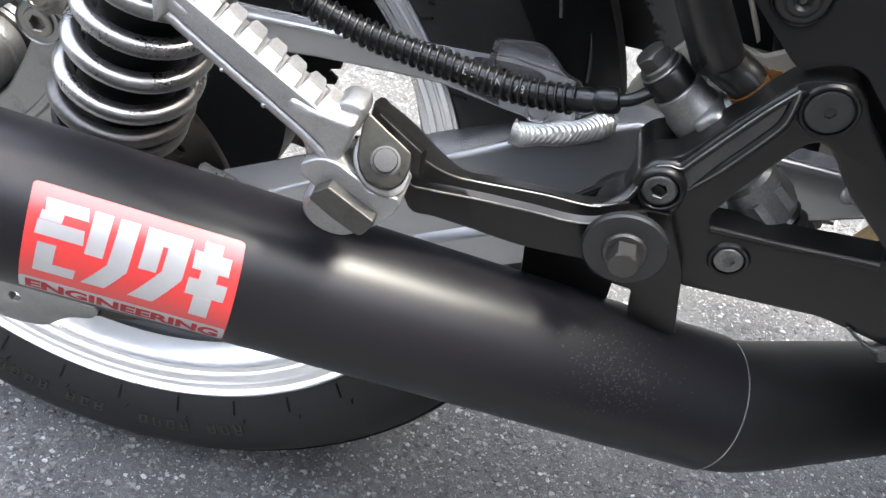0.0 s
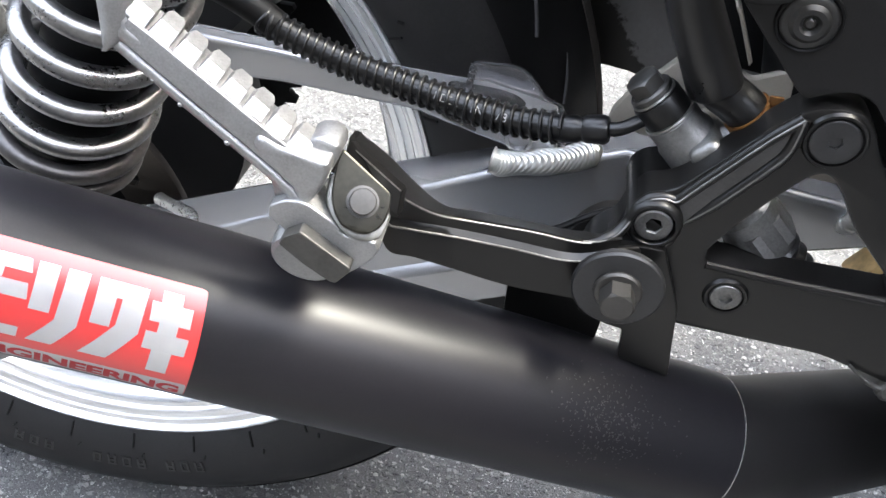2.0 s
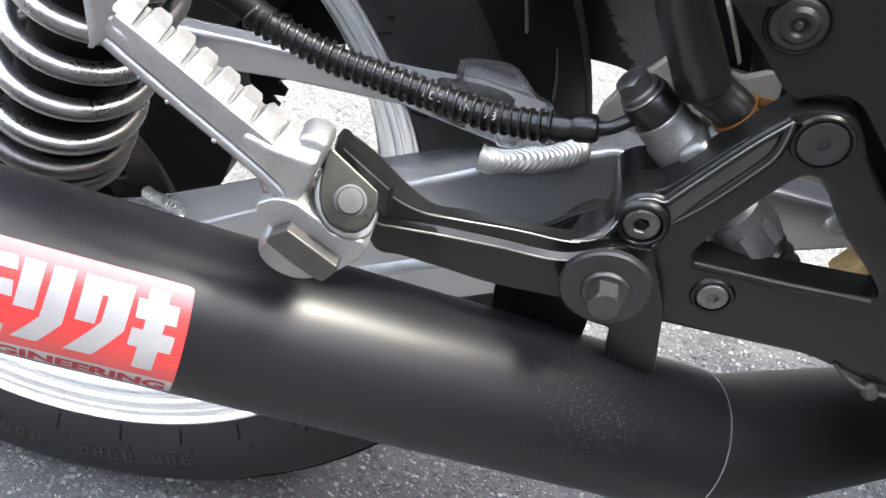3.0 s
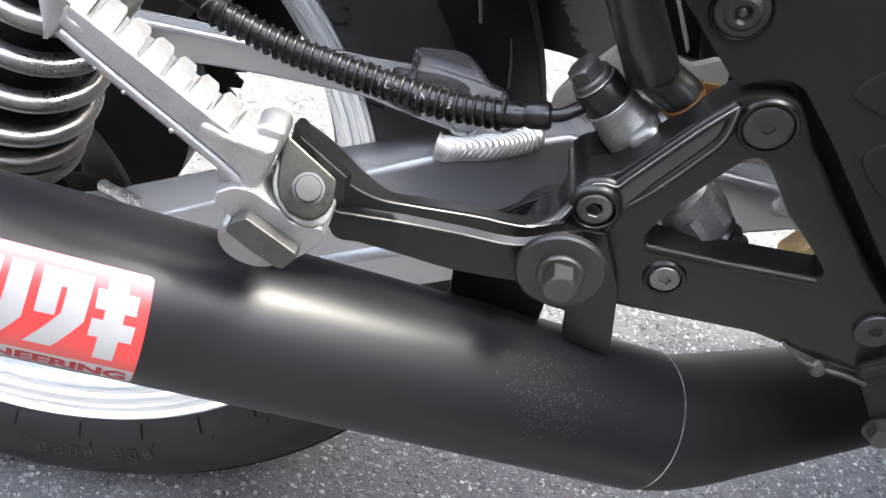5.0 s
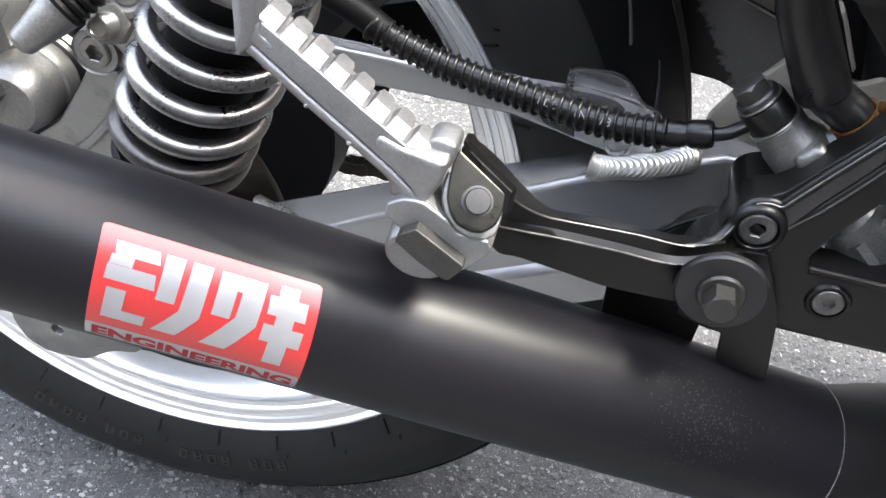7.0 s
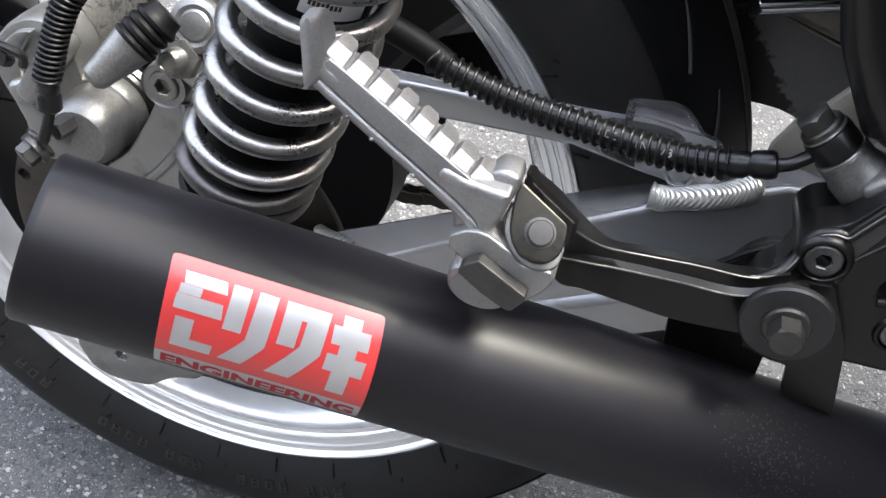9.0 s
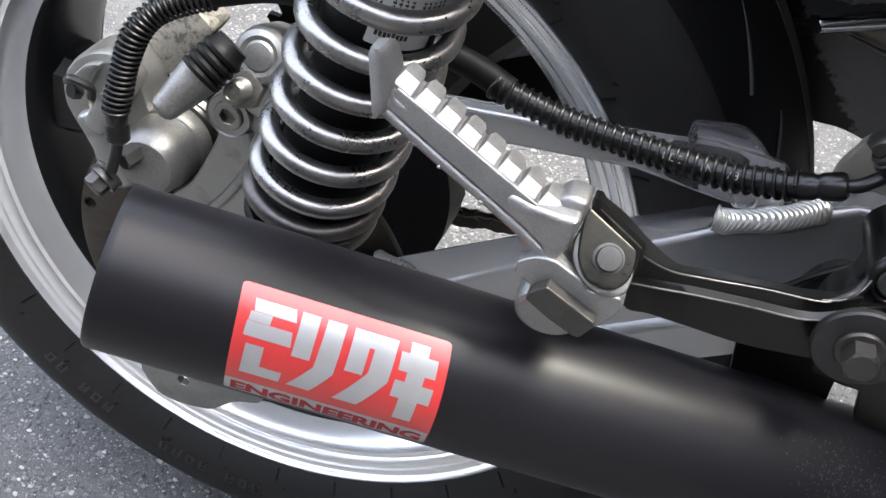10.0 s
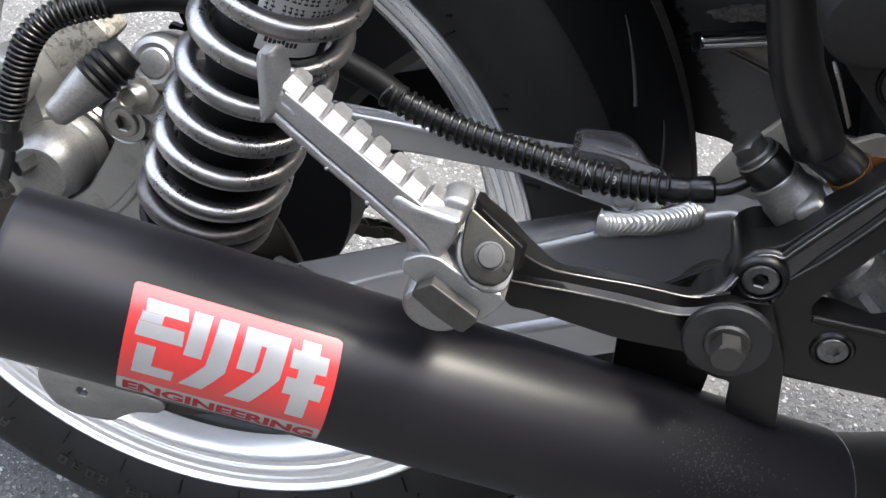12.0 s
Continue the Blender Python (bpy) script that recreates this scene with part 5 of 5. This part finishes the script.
def reservoir_hose():
    pts = [Vector(p) for p in ((0.2790, -0.184, 0.3000), (0.2855, -0.183, 0.2840), (0.2968, -0.181, 0.2570), (0.3068, -0.180, 0.2415), (0.3150, -0.180, 0.2290), (0.3156, -0.180, 0.2280), (0.3156, -0.180, 0.2281))]
    hose = part("reservoir_hose", tube(pts, [0.0085, 0.0086, 0.0092, 0.0096, 0.0097, 0.0090, 0.0020], 32), HOSE_RUBBER, bike, "thick black rubber reservoir hose")
    pts = [(0.3120, -0.180, 0.2345), (0.3165, -0.1795, 0.2290), (0.3220, -0.1790, 0.2260), (0.3275, -0.1795, 0.2235), (0.3318, -0.1800, 0.2205)]
    part("elbow", tube(smooth_path(pts, 8), 0.0080, 28), HOSE_RUBBER, hose)
    c, d = Vector((0.3296, -0.1800, 0.2222)), Vector((0.72, 0.05, -0.55)).normalized()
    ring = lathe([(0.0080, -0.0018), (0.0088, -0.0018), (0.0089, 0.0018), (0.0080, 0.0018)], c, d, 40, closed=True)
    part("spring_clip", ring, RUST, hose, "rusty spring clip")
    part("clip_ear", block((0.0012, 0.0040, 0.0050), frame_of(c + Vector((0.0062, -0.0030, 0.0085)), (0.8, -0.4, 0.3)), 0.0004), RUST, hose)
    part("clip_ear", block((0.0012, 0.0035, 0.0045), frame_of(c + Vector((0.0088, -0.0045, 0.0080)), (0.6, -0.7, 0.2)), 0.0004), RUST, hose)


reservoir_hose()


# ---- caliper ----
def caliper():
    bracket_shape = [(0.0275, 0.1590), (0.0190, 0.1550), (0.0165, 0.1465), (0.0192, 0.1340), (0.0130, 0.1200), (0.0024, 0.1002), (-0.0114, 0.0868), (-0.0104, 0.0500), (0.0597, 0.0600),
                     (0.0850, 0.1045), (0.0560, 0.1354), (0.0385, 0.1487), (0.0359, 0.1569)]
    bm = plate(rounded(bracket_shape, 0.005), 0.012, side_frame(-0.1500), (), 0.0018)
    bracket = part("caliper_bracket", bm, CAST_ALU, bike, "cast aluminium caliper bracket behind the muffler", sharp=40)
    out = Vector((0, -1, 0))
    lathe_ring = lathe([(0.0076, 0.0), (0.0104, 0.0), (0.0110, 0.0010), (0.0110, -0.006), (0.0076, -0.006)], (0.0258, -0.1530, 0.1458), out, 40, closed=True)
    part("boss_ring", lathe_ring, CAST_ALU, bracket)
    socket_head("socket_bolt", (0.0258, -0.1500, 0.1458), out, 0.0074, 0.0045, bracket, PLATED, 0.55, "recessed steel socket bolt")
    rib = smooth_path([(0.034, -0.1500, 0.138), (0.036, -0.1500, 0.122), (0.022, -0.1500, 0.098), (0.008, -0.1500, 0.082)], 6)
    part("cast_rib", tube(rib, 0.0028, 10), CAST_ALU, bracket)
    # lower shock link with its stud and nut
    d = Vector((0.06, -0.94, 0.34)).normalized()
    link = part("link_boss", lathe([(0, -0.03), (0.0120, -0.03), (0.0132, -0.024), (0.0132, -0.006), (0.0118, -0.004), (0.0126, -0.002), (0.0116, 0.0006), (0.0090, 0.0016), (0.0070, 0.0010), (0.0060, 0.0020), (0.0, 0.0026)], (0.0448, -0.1580, 0.1832), d, 40), CAST_ALU, bracket)
    bm = hex_head((0.0395, -0.1600, 0.1675), d, 0.0165, 0.0065, None, 0.2)
    part("lock_nut", bm, BOLT_GREY, bracket, "weathered hexagon nut")
    grooves = [(0.0, 0.0)]
    for k in range(8):
        grooves += [(0.0046, 0.0012 * k), (0.0055, 0.0012 * k + 0.0006)]
    part("stud", lathe(grooves + [(0.0046, 0.0098), (0.0042, 0.0104), (0.0036, 0.0106), (0.0032, 0.0100), (0, 0.0100)], Vector((0.0395, -0.1600, 0.1675)) + d * 0.0065, d, 24), PLATED, bracket, "threaded steel stud")
    part("boss_web", block((0.026, 0.016, 0.034), pose(0.041, -0.146, 0.166, 0, 30, 0), 0.004, 3), CAST_ALU, bracket)

    shape = [(-0.0742, 0.1342), (-0.0755, 0.1224), (-0.0701, 0.1091), (-0.0633, 0.0991), (-0.0620, 0.0849), (-0.0540, 0.0740), (-0.0400, 0.0740), (-0.0240, 0.0850), (-0.0180, 0.1091), (-0.0240, 0.1239), (-0.0280, 0.1407),
             (-0.0369, 0.1544), (-0.0523, 0.1536), (-0.0640, 0.1470)]
    bm = plate(rounded(shape, 0.006), 0.026, side_frame(-0.1400), (), 0.0050)
    cal = part("brake_caliper", bm, CAST_ALU, bike, "cast aluminium rear brake caliper over the disc", sharp=40)
    bm = plate(rounded([(-0.0700, 0.1325), (-0.0705, 0.1220), (-0.0650, 0.1100), (-0.0560, 0.0980), (-0.0480, 0.1040), (-0.0560, 0.1180), (-0.0560, 0.1320), (-0.0460, 0.1500), (-0.0560, 0.1470)], 0.004), 0.006, side_frame(-0.1440), (), 0.0022)
    part("outer_flange", bm, CAST_ALU, cal)
    part("piston_housing", lathe([(0, 0), (0.0200, 0), (0.0206, 0.002), (0.0206, 0.007), (0.0200, 0.0095), (0.0188, 0.0105), (0.0185, 0.0200), (0.0172, 0.0270), (0.0140, 0.0310), (0.0080, 0.0325), (0, 0.033)], (-0.0170, -0.1290, 0.1085), (0, -1, 0), 56), OXIDISED, cal)
    part("dust_seal", lathe([(0, -0.012), (0.0225, -0.012), (0.0232, -0.008), (0.0218, -0.005), (0.0232, -0.002), (0.0225, 0.0), (0, 0.0)], (-0.0170, -0.1290, 0.1085), (0, -1, 0), 48), HOSE_RUBBER, cal, "black rubber dust seal, widened as shade beside the housing")
    part("bridge", block((0.045, 0.018, 0.013), pose(-0.040, -0.1440, 0.1330, 0, -58, 0), 0.005, 3), CAST_ALU, cal)
    part("cast_web", block((0.016, 0.014, 0.045), pose(-0.047, -0.1430, 0.1020, 0, -25, 0), 0.005, 3), CAST_ALU, cal)
    bm = hex_head((-0.0195, -0.1570, 0.1165), (-0.28, -0.93, -0.10), 0.0088, 0.0125)
    part("bleed_bolt", bm, DARK_STEEL, cal)
    d2 = Vector((-0.35, -0.75, -0.35)).normalized()
    bm = lathe([(0, 0), (0.0078, 0), (0.0082, 0.001), (0.0078, 0.002), (0.0074, 0.0025), (0.0080, 0.0035), (0.0080, 0.0060), (0, 0.0060)], (-0.0310, -0.1680, 0.1065), d2, 32)
    hex_head(Vector((-0.0310, -0.1680, 0.1065)) + d2 * 0.006, d2, 0.0105, 0.006, bm)
    part("banjo_bolt", bm, BOLT_STEEL, cal, "dark hexagon banjo bolt")
    bm = hex_head((-0.0560, -0.1500, 0.1360), (-0.3, -0.8, 0.3), 0.0075, 0.005)
    tube(smooth_path([(-0.062, -0.150, 0.140), (-0.055, -0.155, 0.145), (-0.047, -0.153, 0.141), (-0.048, -0.152, 0.135)], 6), 0.0022, 10, bm)
    part("bleed_cap", bm, HOSE_RUBBER, cal, "black rubber bleed cap")
    # slide pin boss and its ribbed boot
    p0, p1 = Vector((0.0199, -0.1950, 0.1708)), Vector((0.0339, -0.1800, 0.1870))
    axis = (p1 - p0).normalized()
    part("slide_pin", lathe([(0, -0.0040), (0.0035, -0.0036), (0.0056, -0.0018), (0.0063, 0.0010), (0.0066, 0.0040), (0.0078, 0.0095), (0.0088, 0.0150), (0.0091, 0.0180), (0.0094, 0.0186), (0.0094, 0.0196), (0, 0.0196)], p0, axis, 40), OXIDISED, cal, "round cast slide pin housing")
    ribs = [(0, 0.0190)]
    for k in range(4):
        ribs += [(0.0096, 0.0190 + 0.0040 * k), (0.0100, 0.0206 + 0.0040 * k), (0.0086, 0.0222 + 0.0040 * k)]
    ribs += [(0.0080, 0.0355), (0.0074, 0.0385), (0, 0.0390)]
    part("ribbed_boot", lathe(ribs, p0, axis, 36), MATT_BLACK, cal, "black ribbed rubber boot")
    part("axle_adjuster", plate(rounded([(-0.0521, 0.1280), (-0.0416, 0.1545), (-0.0293, 0.1708), (-0.0137, 0.1790), (0.0000, 0.1660), (-0.0140, 0.1486), (-0.0300, 0.1330)], 0.003), 0.020, side_frame(-0.1160), (), 0.0015), STAINED, bracket, "stained old alloy adjuster plate")
    lug = []
    for a, r in ((-132, 0.100), (-127, 0.126), (-125, 0.1317), (-118, 0.1418), (-111.5, 0.1403), (-101, 0.130), (-93, 0.1110), (-84, 0.1070), (-80, 0.098), (-105, 0.092)):
        lug.append((r * math.cos(radians(a)), r * math.sin(radians(a))))
    eye = [(0.1150 * math.cos(radians(-112.5)) + 0.0045 * math.cos(q), 0.1150 * math.sin(radians(-112.5)) + 0.0045 * math.sin(q)) for q in np.linspace(0, 6.2832, 6, endpoint=False)]
    part("lower_lug", plate(rounded(lug, 0.006), 0.006, side_frame(-0.1040), [eye], 0.001), CAST_ALU, bracket)
    part("pad_carrier", block((0.05, 0.028, 0.045), pose(-0.048, -0.110, 0.105, 0, 20, 0), 0.005), MATT_BLACK, cal)


caliper()


# ---- covers and frame on the front side ----
def covers():
    shape = [(0.2900, 0.3100), (0.3072, 0.2683), (0.3220, 0.2553), (0.3360, 0.2431), (0.3400, 0.2410), (0.3460, 0.2450), (0.3540, 0.2475), (0.3605, 0.2458), (0.3660, 0.2405), (0.3773, 0.2302), (0.3993, 0.2079), (0.4209, 0.1856), (0.4640, 0.1440), (0.56, 0.1400), (0.56, 0.3600), (0.30, 0.3600)]
    bm = plate(rounded(shape, 0.004), 0.006, side_frame(-0.1970), (), 0.0012)
    cover = part("heel_guard", bm, COVER_GREY, bike, "dark grey painted heel guard plate")
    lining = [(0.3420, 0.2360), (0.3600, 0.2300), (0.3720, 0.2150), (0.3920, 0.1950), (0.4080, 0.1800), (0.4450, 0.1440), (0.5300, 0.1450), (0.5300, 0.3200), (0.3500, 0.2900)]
    part("black_backing", plate(rounded(lining, 0.003), 0.003, side_frame(-0.1860), (), 0.0006), MATT_BLACK, cover, "black sheet behind the guard")
    c = Vector((0.3296, -0.1970, 0.2666))
    out = Vector((0, -1, 0))
    part("recess_shade", lathe([(0, 0.0004), (0.0088, 0.0004), (0.0096, 0.0012), (0.0102, 0.0012), (0.0106, 0.0)], c, out, 48), MATT_BLACK, cover)
    cap = part("cap_bolt", lathe([(0, 0.0006), (0.0021, 0.0006), (0.0025, 0.0016), (0.0034, 0.0024), (0.0050, 0.0024), (0.0060, 0.0016), (0.0064, 0.0012), (0.0080, 0.0010), (0.0090, 0.0002), (0.0094, -0.0008), (0, -0.0008)], c + out * 0.0006, out, 56), CAP_DARK, cover, "dark socket bolt sunk in the guard")
    part("bolt_crown", lathe([(0, 0.0010), (0.0012, 0.0014), (0.0017, 0.0010), (0.0018, 0.0004), (0, 0.0004)], c + out * 0.0006, out, 24), BOLT_STEEL, cap)
    bm = bmesh.new()
    for swell in ([(0.3742, 0.2485), (0.3761, 0.2542), (0.3844, 0.2643), (0.45, 0.262), (0.45, 0.235), (0.3961, 0.2433), (0.3874, 0.2443)],
                  [(0.3894, 0.2267), (0.3903, 0.2314), (0.3985, 0.2388), (0.46, 0.225), (0.47, 0.180), (0.4101, 0.2100), (0.3960, 0.2195)]):
        plate(rounded(swell, 0.004), 0.004, side_frame(-0.1985), (), 0.0018, bm)
    part("raised_panel", bm, COVER_GREY, cover)
    # frame plates behind the master cylinder
    bm = plate(rounded([(0.2945, 0.145), (0.2958, 0.1645), (0.3022, 0.1792), (0.3092, 0.1868), (0.3182, 0.2008), (0.3300, 0.2020), (0.340, 0.190), (0.340, 0.145)], 0.002), 0.006, side_frame(-0.1000), (), 0.001)
    plate_ob = part("frame_plate", bm, TAN_PLATE, bike, "dull grey frame plate")
    bm = plate(rounded([(0.3190, 0.2012), (0.3272, 0.1872), (0.3310, 0.145), (0.42, 0.145), (0.42, 0.215), (0.3570, 0.2058), (0.3468, 0.1993), (0.3300, 0.2030)], 0.002), 0.005, side_frame(-0.1065), (), 0.001)
    part("gusset", bm, TAN_PLATE, plate_ob, "dull grey gusset lapped over the frame plate")
    part("frame_tube", tube(smooth_path([(0.32, -0.08, 0.36), (0.345, -0.085, 0.27), (0.37, -0.09, 0.20), (0.39, -0.09, 0.12)], 6), 0.018, 24), MATT_BLACK, bike)
    part("frame_spar", plate(rounded([(0.3120, 0.36), (0.3200, 0.2300), (0.3320, 0.1900), (0.42, 0.1900), (0.42, 0.36)], 0.004), 0.008, side_frame(-0.0800), (), 0.001), MATT_BLACK, bike, "black painted frame spar")
    bm = plate(rounded([(0.3232, 0.2355), (0.3245, 0.2362), (0.3272, 0.2330), (0.3383, 0.2150), (0.3376, 0.2128), (0.3366, 0.2145), (0.3262, 0.2316)], 0.0008), 0.012, side_frame(-0.1240), (), 0.0006)
    part("frame_edge", bm, TAN_PLATE, bike, "pale edge of the frame spar")
    bm = lathe([(0, 0.004), (0.0125, 0.0036), (0.0150, 0.0020), (0.0164, -0.0012), (0.0168, -0.0060), (0.0168, -0.0180), (0, -0.0180)], (0.3077, -0.2150, 0.2893), (0.05, -0.97, -0.22), 64)
    part("rubber_cap", bm, RUBBER, bike, "round dark grey rubber cap over the guard")
    # clamp under the guard
    bm = plate(rounded([(0.4330, 0.1385), (0.4420, 0.1470), (0.50, 0.165), (0.50, 0.09), (0.4650, 0.1020), (0.4530, 0.1126)], 0.002), 0.004, side_frame(-0.2030), (), 0.001)
    plate(rounded([(0.4330, 0.1400), (0.4430, 0.1490), (0.50, 0.167), (0.50, 0.163), (0.4460, 0.1450), (0.4370, 0.1370)], 0.001), 0.003, side_frame(-0.2060), (), 0.0006, bm)
    clamp = part("exhaust_clamp", bm, COVER_GREY, bike, "dark steel bracket by the exhaust")
    bm = tube(smooth_path([(0.4010, -0.2010, 0.1412), (0.4080, -0.2020, 0.1372), (0.4133, -0.2025, 0.1352), (0.4213, -0.2030, 0.1345), (0.4300, -0.2030, 0.1340), (0.4400, -0.2030, 0.1322)], 6), [0.0007] * 8 + [0.0011] * 23, 10)
    lathe([(0, 0.0022), (0.0024, 0.0018), (0.0036, 0.0), (0.0036, -0.004), (0, -0.004)], (0.4190, -0.2030, 0.1340), (0, -0.9, 0.4), 24, bm)
    part("clamp_band", bm, STOP_STEEL, clamp, "dull grey steel strap")
    bm = lathe([(0, 0), (0.0072, 0), (0.0072, 0.0010), (0, 0.0010)], (0.4575, -0.2040, 0.1110), (0, -1, 0), 28)
    hex_head((0.4575, -0.2050, 0.1110), (0, -1, 0), 0.0100, 0.0055, bm, 0.3)
    part("clamp_bolt", bm, BOLT_STEEL, clamp, "plated hexagon bolt")
    part("plated_stud", block((0.016, 0.02, 0.03), pose(0.441, -0.10, 0.120, 0, 25, 0), 0.003), GOLD, bike, "yellowish plated stud")


covers()


def rear_guard():
    """Grey panel before the wheel, and an unseen mudguard added to shade the tyre."""
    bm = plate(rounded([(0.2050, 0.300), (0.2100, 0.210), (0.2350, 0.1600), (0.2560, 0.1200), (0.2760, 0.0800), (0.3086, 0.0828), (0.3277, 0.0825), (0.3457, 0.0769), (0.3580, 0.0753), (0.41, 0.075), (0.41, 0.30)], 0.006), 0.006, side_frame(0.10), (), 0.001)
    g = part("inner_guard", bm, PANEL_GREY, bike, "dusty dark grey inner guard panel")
    along = Vector((0.955, 0, 0.297))
    bm = lathe([(0, -0.0050), (0.0024, -0.0046), (0.0042, -0.0034), (0.0054, -0.0014), (0.0058, 0.0006), (0.0056, 0.0030), (0.0056, 0.10), (0, 0.10)], (0.2905, 0.085, 0.1530), along, 36)
    part("bright_tube", bm, CHROME, g, "bright metal tube with a welded end")
    weld = Vector((0.2880, 0.085, 0.1522))
    part("tube_collar", lathe([(0, -0.004), (0.0040, -0.004), (0.0060, -0.0026), (0.0066, -0.0010), (0.0058, 0.0004), (0.0064, 0.0014), (0.0056, 0.0028), (0, 0.003)], weld, along, 28), DARK_STEEL, g)
    part("tube_stub", lathe([(0, -0.010), (0.0040, -0.010), (0.0044, 0.0), (0, 0.0)], weld - along * 0.0035, along, 24), MATT_BLACK, g)
    bm = plate(rounded([(0.2930, 0.1490), (0.3104, 0.1487), (0.3393, 0.1419), (0.38, 0.132), (0.38, 0.176), (0.3280, 0.1610)], 0.001), 0.004, side_frame(0.0900), (), 0.0006)
    part("guard_flange", bm, TAN_PLATE, g, "dull tan flange along the panel's top")
    part("flange_rail", tube([Vector(p) for p in ((0.3085, 0.087, 0.1490), (0.3104, 0.087, 0.1487), (0.3393, 0.086, 0.1417), (0.38, 0.086, 0.1318))], [0.0006, 0.0012, 0.0014, 0.0014], 12), PLATED, g)
    # dried mud above the tube
    path = [Vector((0.289 + 0.0018 * k, 0.084, 0.1715 + 0.00045 * k + 0.0012 * noise.noise((k * 0.5, 0, 3)))) for k in range(34)]
    bm = tube(path, [0.0015 + min(k, 8) / 8 * (0.0034 + 0.0016 * noise.noise((k * 0.6, 2, 0))) for k in range(34)], 20)
    for v in bm.verts:
        v.co += 0.0016 * noise.noise_vector(v.co * 420)
    part("mud_crust", bm, MUD, g, "crust of dried grey mud")
    rings = []
    for k in range(25):
        a = radians(62 + 85 * k / 24)
        sec = [(0.322, -0.105), (0.338, -0.098), (0.346, -0.06), (0.349, 0.0), (0.346, 0.06), (0.338, 0.098), (0.322, 0.105), (0.336, 0.094), (0.343, 0.06), (0.346, 0.0), (0.343, -0.06), (0.336, -0.094)]
        rings.append([Vector(((r + 0.02) * math.cos(a), WHEEL_Y + w, (r + 0.02) * math.sin(a))) for r, w in sec])
    part("tyre_shade_band", loft(rings), MATT_BLACK, bike, "unseen matt black mudguard band that shades the tyre")
    rings = []
    for x, y, z in ((-0.06, 0.145, 0.125), (0.10, 0.145, 0.150), (0.26, 0.140, 0.185), (0.42, 0.135, 0.22)):
        rings.append([Vector((x, y + dy, z + dz)) for dy, dz in ((-0.012, 0.0), (0.022, 0.0), (0.022, -0.05), (0.018, -0.05), (0.018, -0.004), (-0.012, -0.004))])
    part("chain_guard", loft(rings), MATT_BLACK, bike, "black chain guard")


rear_guard()


def chain():
    """Roller chain, lower and upper run on the far side."""
    grp = part("drive_chain", tube([Vector((0.0, 0.125, -0.0960)), Vector((0.5, 0.125, -0.0270))], 0.0015, 6), CHAIN_STEEL, bike, "oily steel roller chain")
    link = plate(rounded([(-0.0115, -0.004), (-0.005, -0.006), (0, -0.0042), (0.005, -0.006), (0.0115, -0.004), (0.0115, 0.004), (0.005, 0.006), (0, 0.0042), (-0.005, 0.006), (-0.0115, 0.004)], 0.003, 3), 0.0018, Matrix.Identity(4), (), 0.0003)
    me = bpy.data.meshes.new("chain_link")
    link.to_mesh(me)
    link.free()
    me.materials.append(CHAIN_STEEL)
    for x0, z0, x1, z1 in ((0.0, -0.0960, 0.5, -0.0270), (-0.03, 0.098, 0.5, 0.20)):
        length = math.hypot(x1 - x0, z1 - z0)
        a = math.atan2(z1 - z0, x1 - x0)
        for k in range(int(length / 0.0159)):
            f = (k + 0.5) * 0.0159 / length
            for y in ((0.119, 0.131) if k % 2 else (0.121, 0.129)):
                ob = new("chain_link", me)
                ob.parent = grp
                ob.matrix_local = side_frame(y) @ Matrix.Translation((x0 + (x1 - x0) * f, z0 + (z1 - z0) * f, 0)) @ Matrix.Rotation(a, 4, "Z")


chain()


def unseen_shading_bodies():
    """Unseen stand-ins for seat, tail and engine, added to shade what lies below."""
    rings = []
    for x, z, w, h in ((-0.38, 0.86, 0.02, 0.02), (-0.30, 0.84, 0.05, 0.03), (-0.10, 0.80, 0.05, 0.04), (0.10, 0.74, 0.05, 0.04), (0.22, 0.60, 0.08, 0.06), (0.45, 0.47, 0.17, 0.10), (0.62, 0.52, 0.18, 0.12), (0.85, 0.60, 0.20, 0.14), (1.10, 0.62, 0.10, 0.12)):
        c = [(math.cos(t), math.sin(t)) for t in np.linspace(0, 2 * math.pi, 20, endpoint=False)]
        rings.append([Vector((x, 0.02 + w * a, z + h * b)) for a, b in c])
    part("seat", loft(rings), MATT_BLACK, bike, "unseen black stand-in for seat, tail and tank")
    part("side_shade_block", block((0.150, 0.090, 0.04), pose(0.2350, -0.2780, 0.46), 0.012, 3), MATT_BLACK, bike, "unseen black block that stops sun beside the tail")
    part("under_seat_shade_block", block((0.33, 0.374, 0.04), pose(0.335, 0.043, 0.40), 0.01, 2), MATT_BLACK, bike, "unseen black slab that shades the parts under the seat")
    part("wheel_shade_block", block((0.27, 0.24, 0.02), pose(0.035, 0.080, 0.40), 0.008, 2), MATT_BLACK, bike, "unseen black slab that shades the wheel")
    part("front_shade_block", block((0.50, 0.34, 0.16), pose(0.745, -0.23, 0.52), 0.03, 3), MATT_BLACK, bike, "unseen black block that shades from over the engine")
    part("engine_stand_in", block((0.40, 0.36, 0.60), pose(1.00, 0.14, 0.25), 0.04, 3), COVER_GREY, bike, "unseen dark stand-in for the engine block")
    part("engine_cover_stand_in", block((0.60, 0.26, 0.46), pose(0.86, -0.17, 0.20), 0.04, 3), COVER_GREY, bike, "unseen dark stand-in for engine and frame cover")


unseen_shading_bodies()
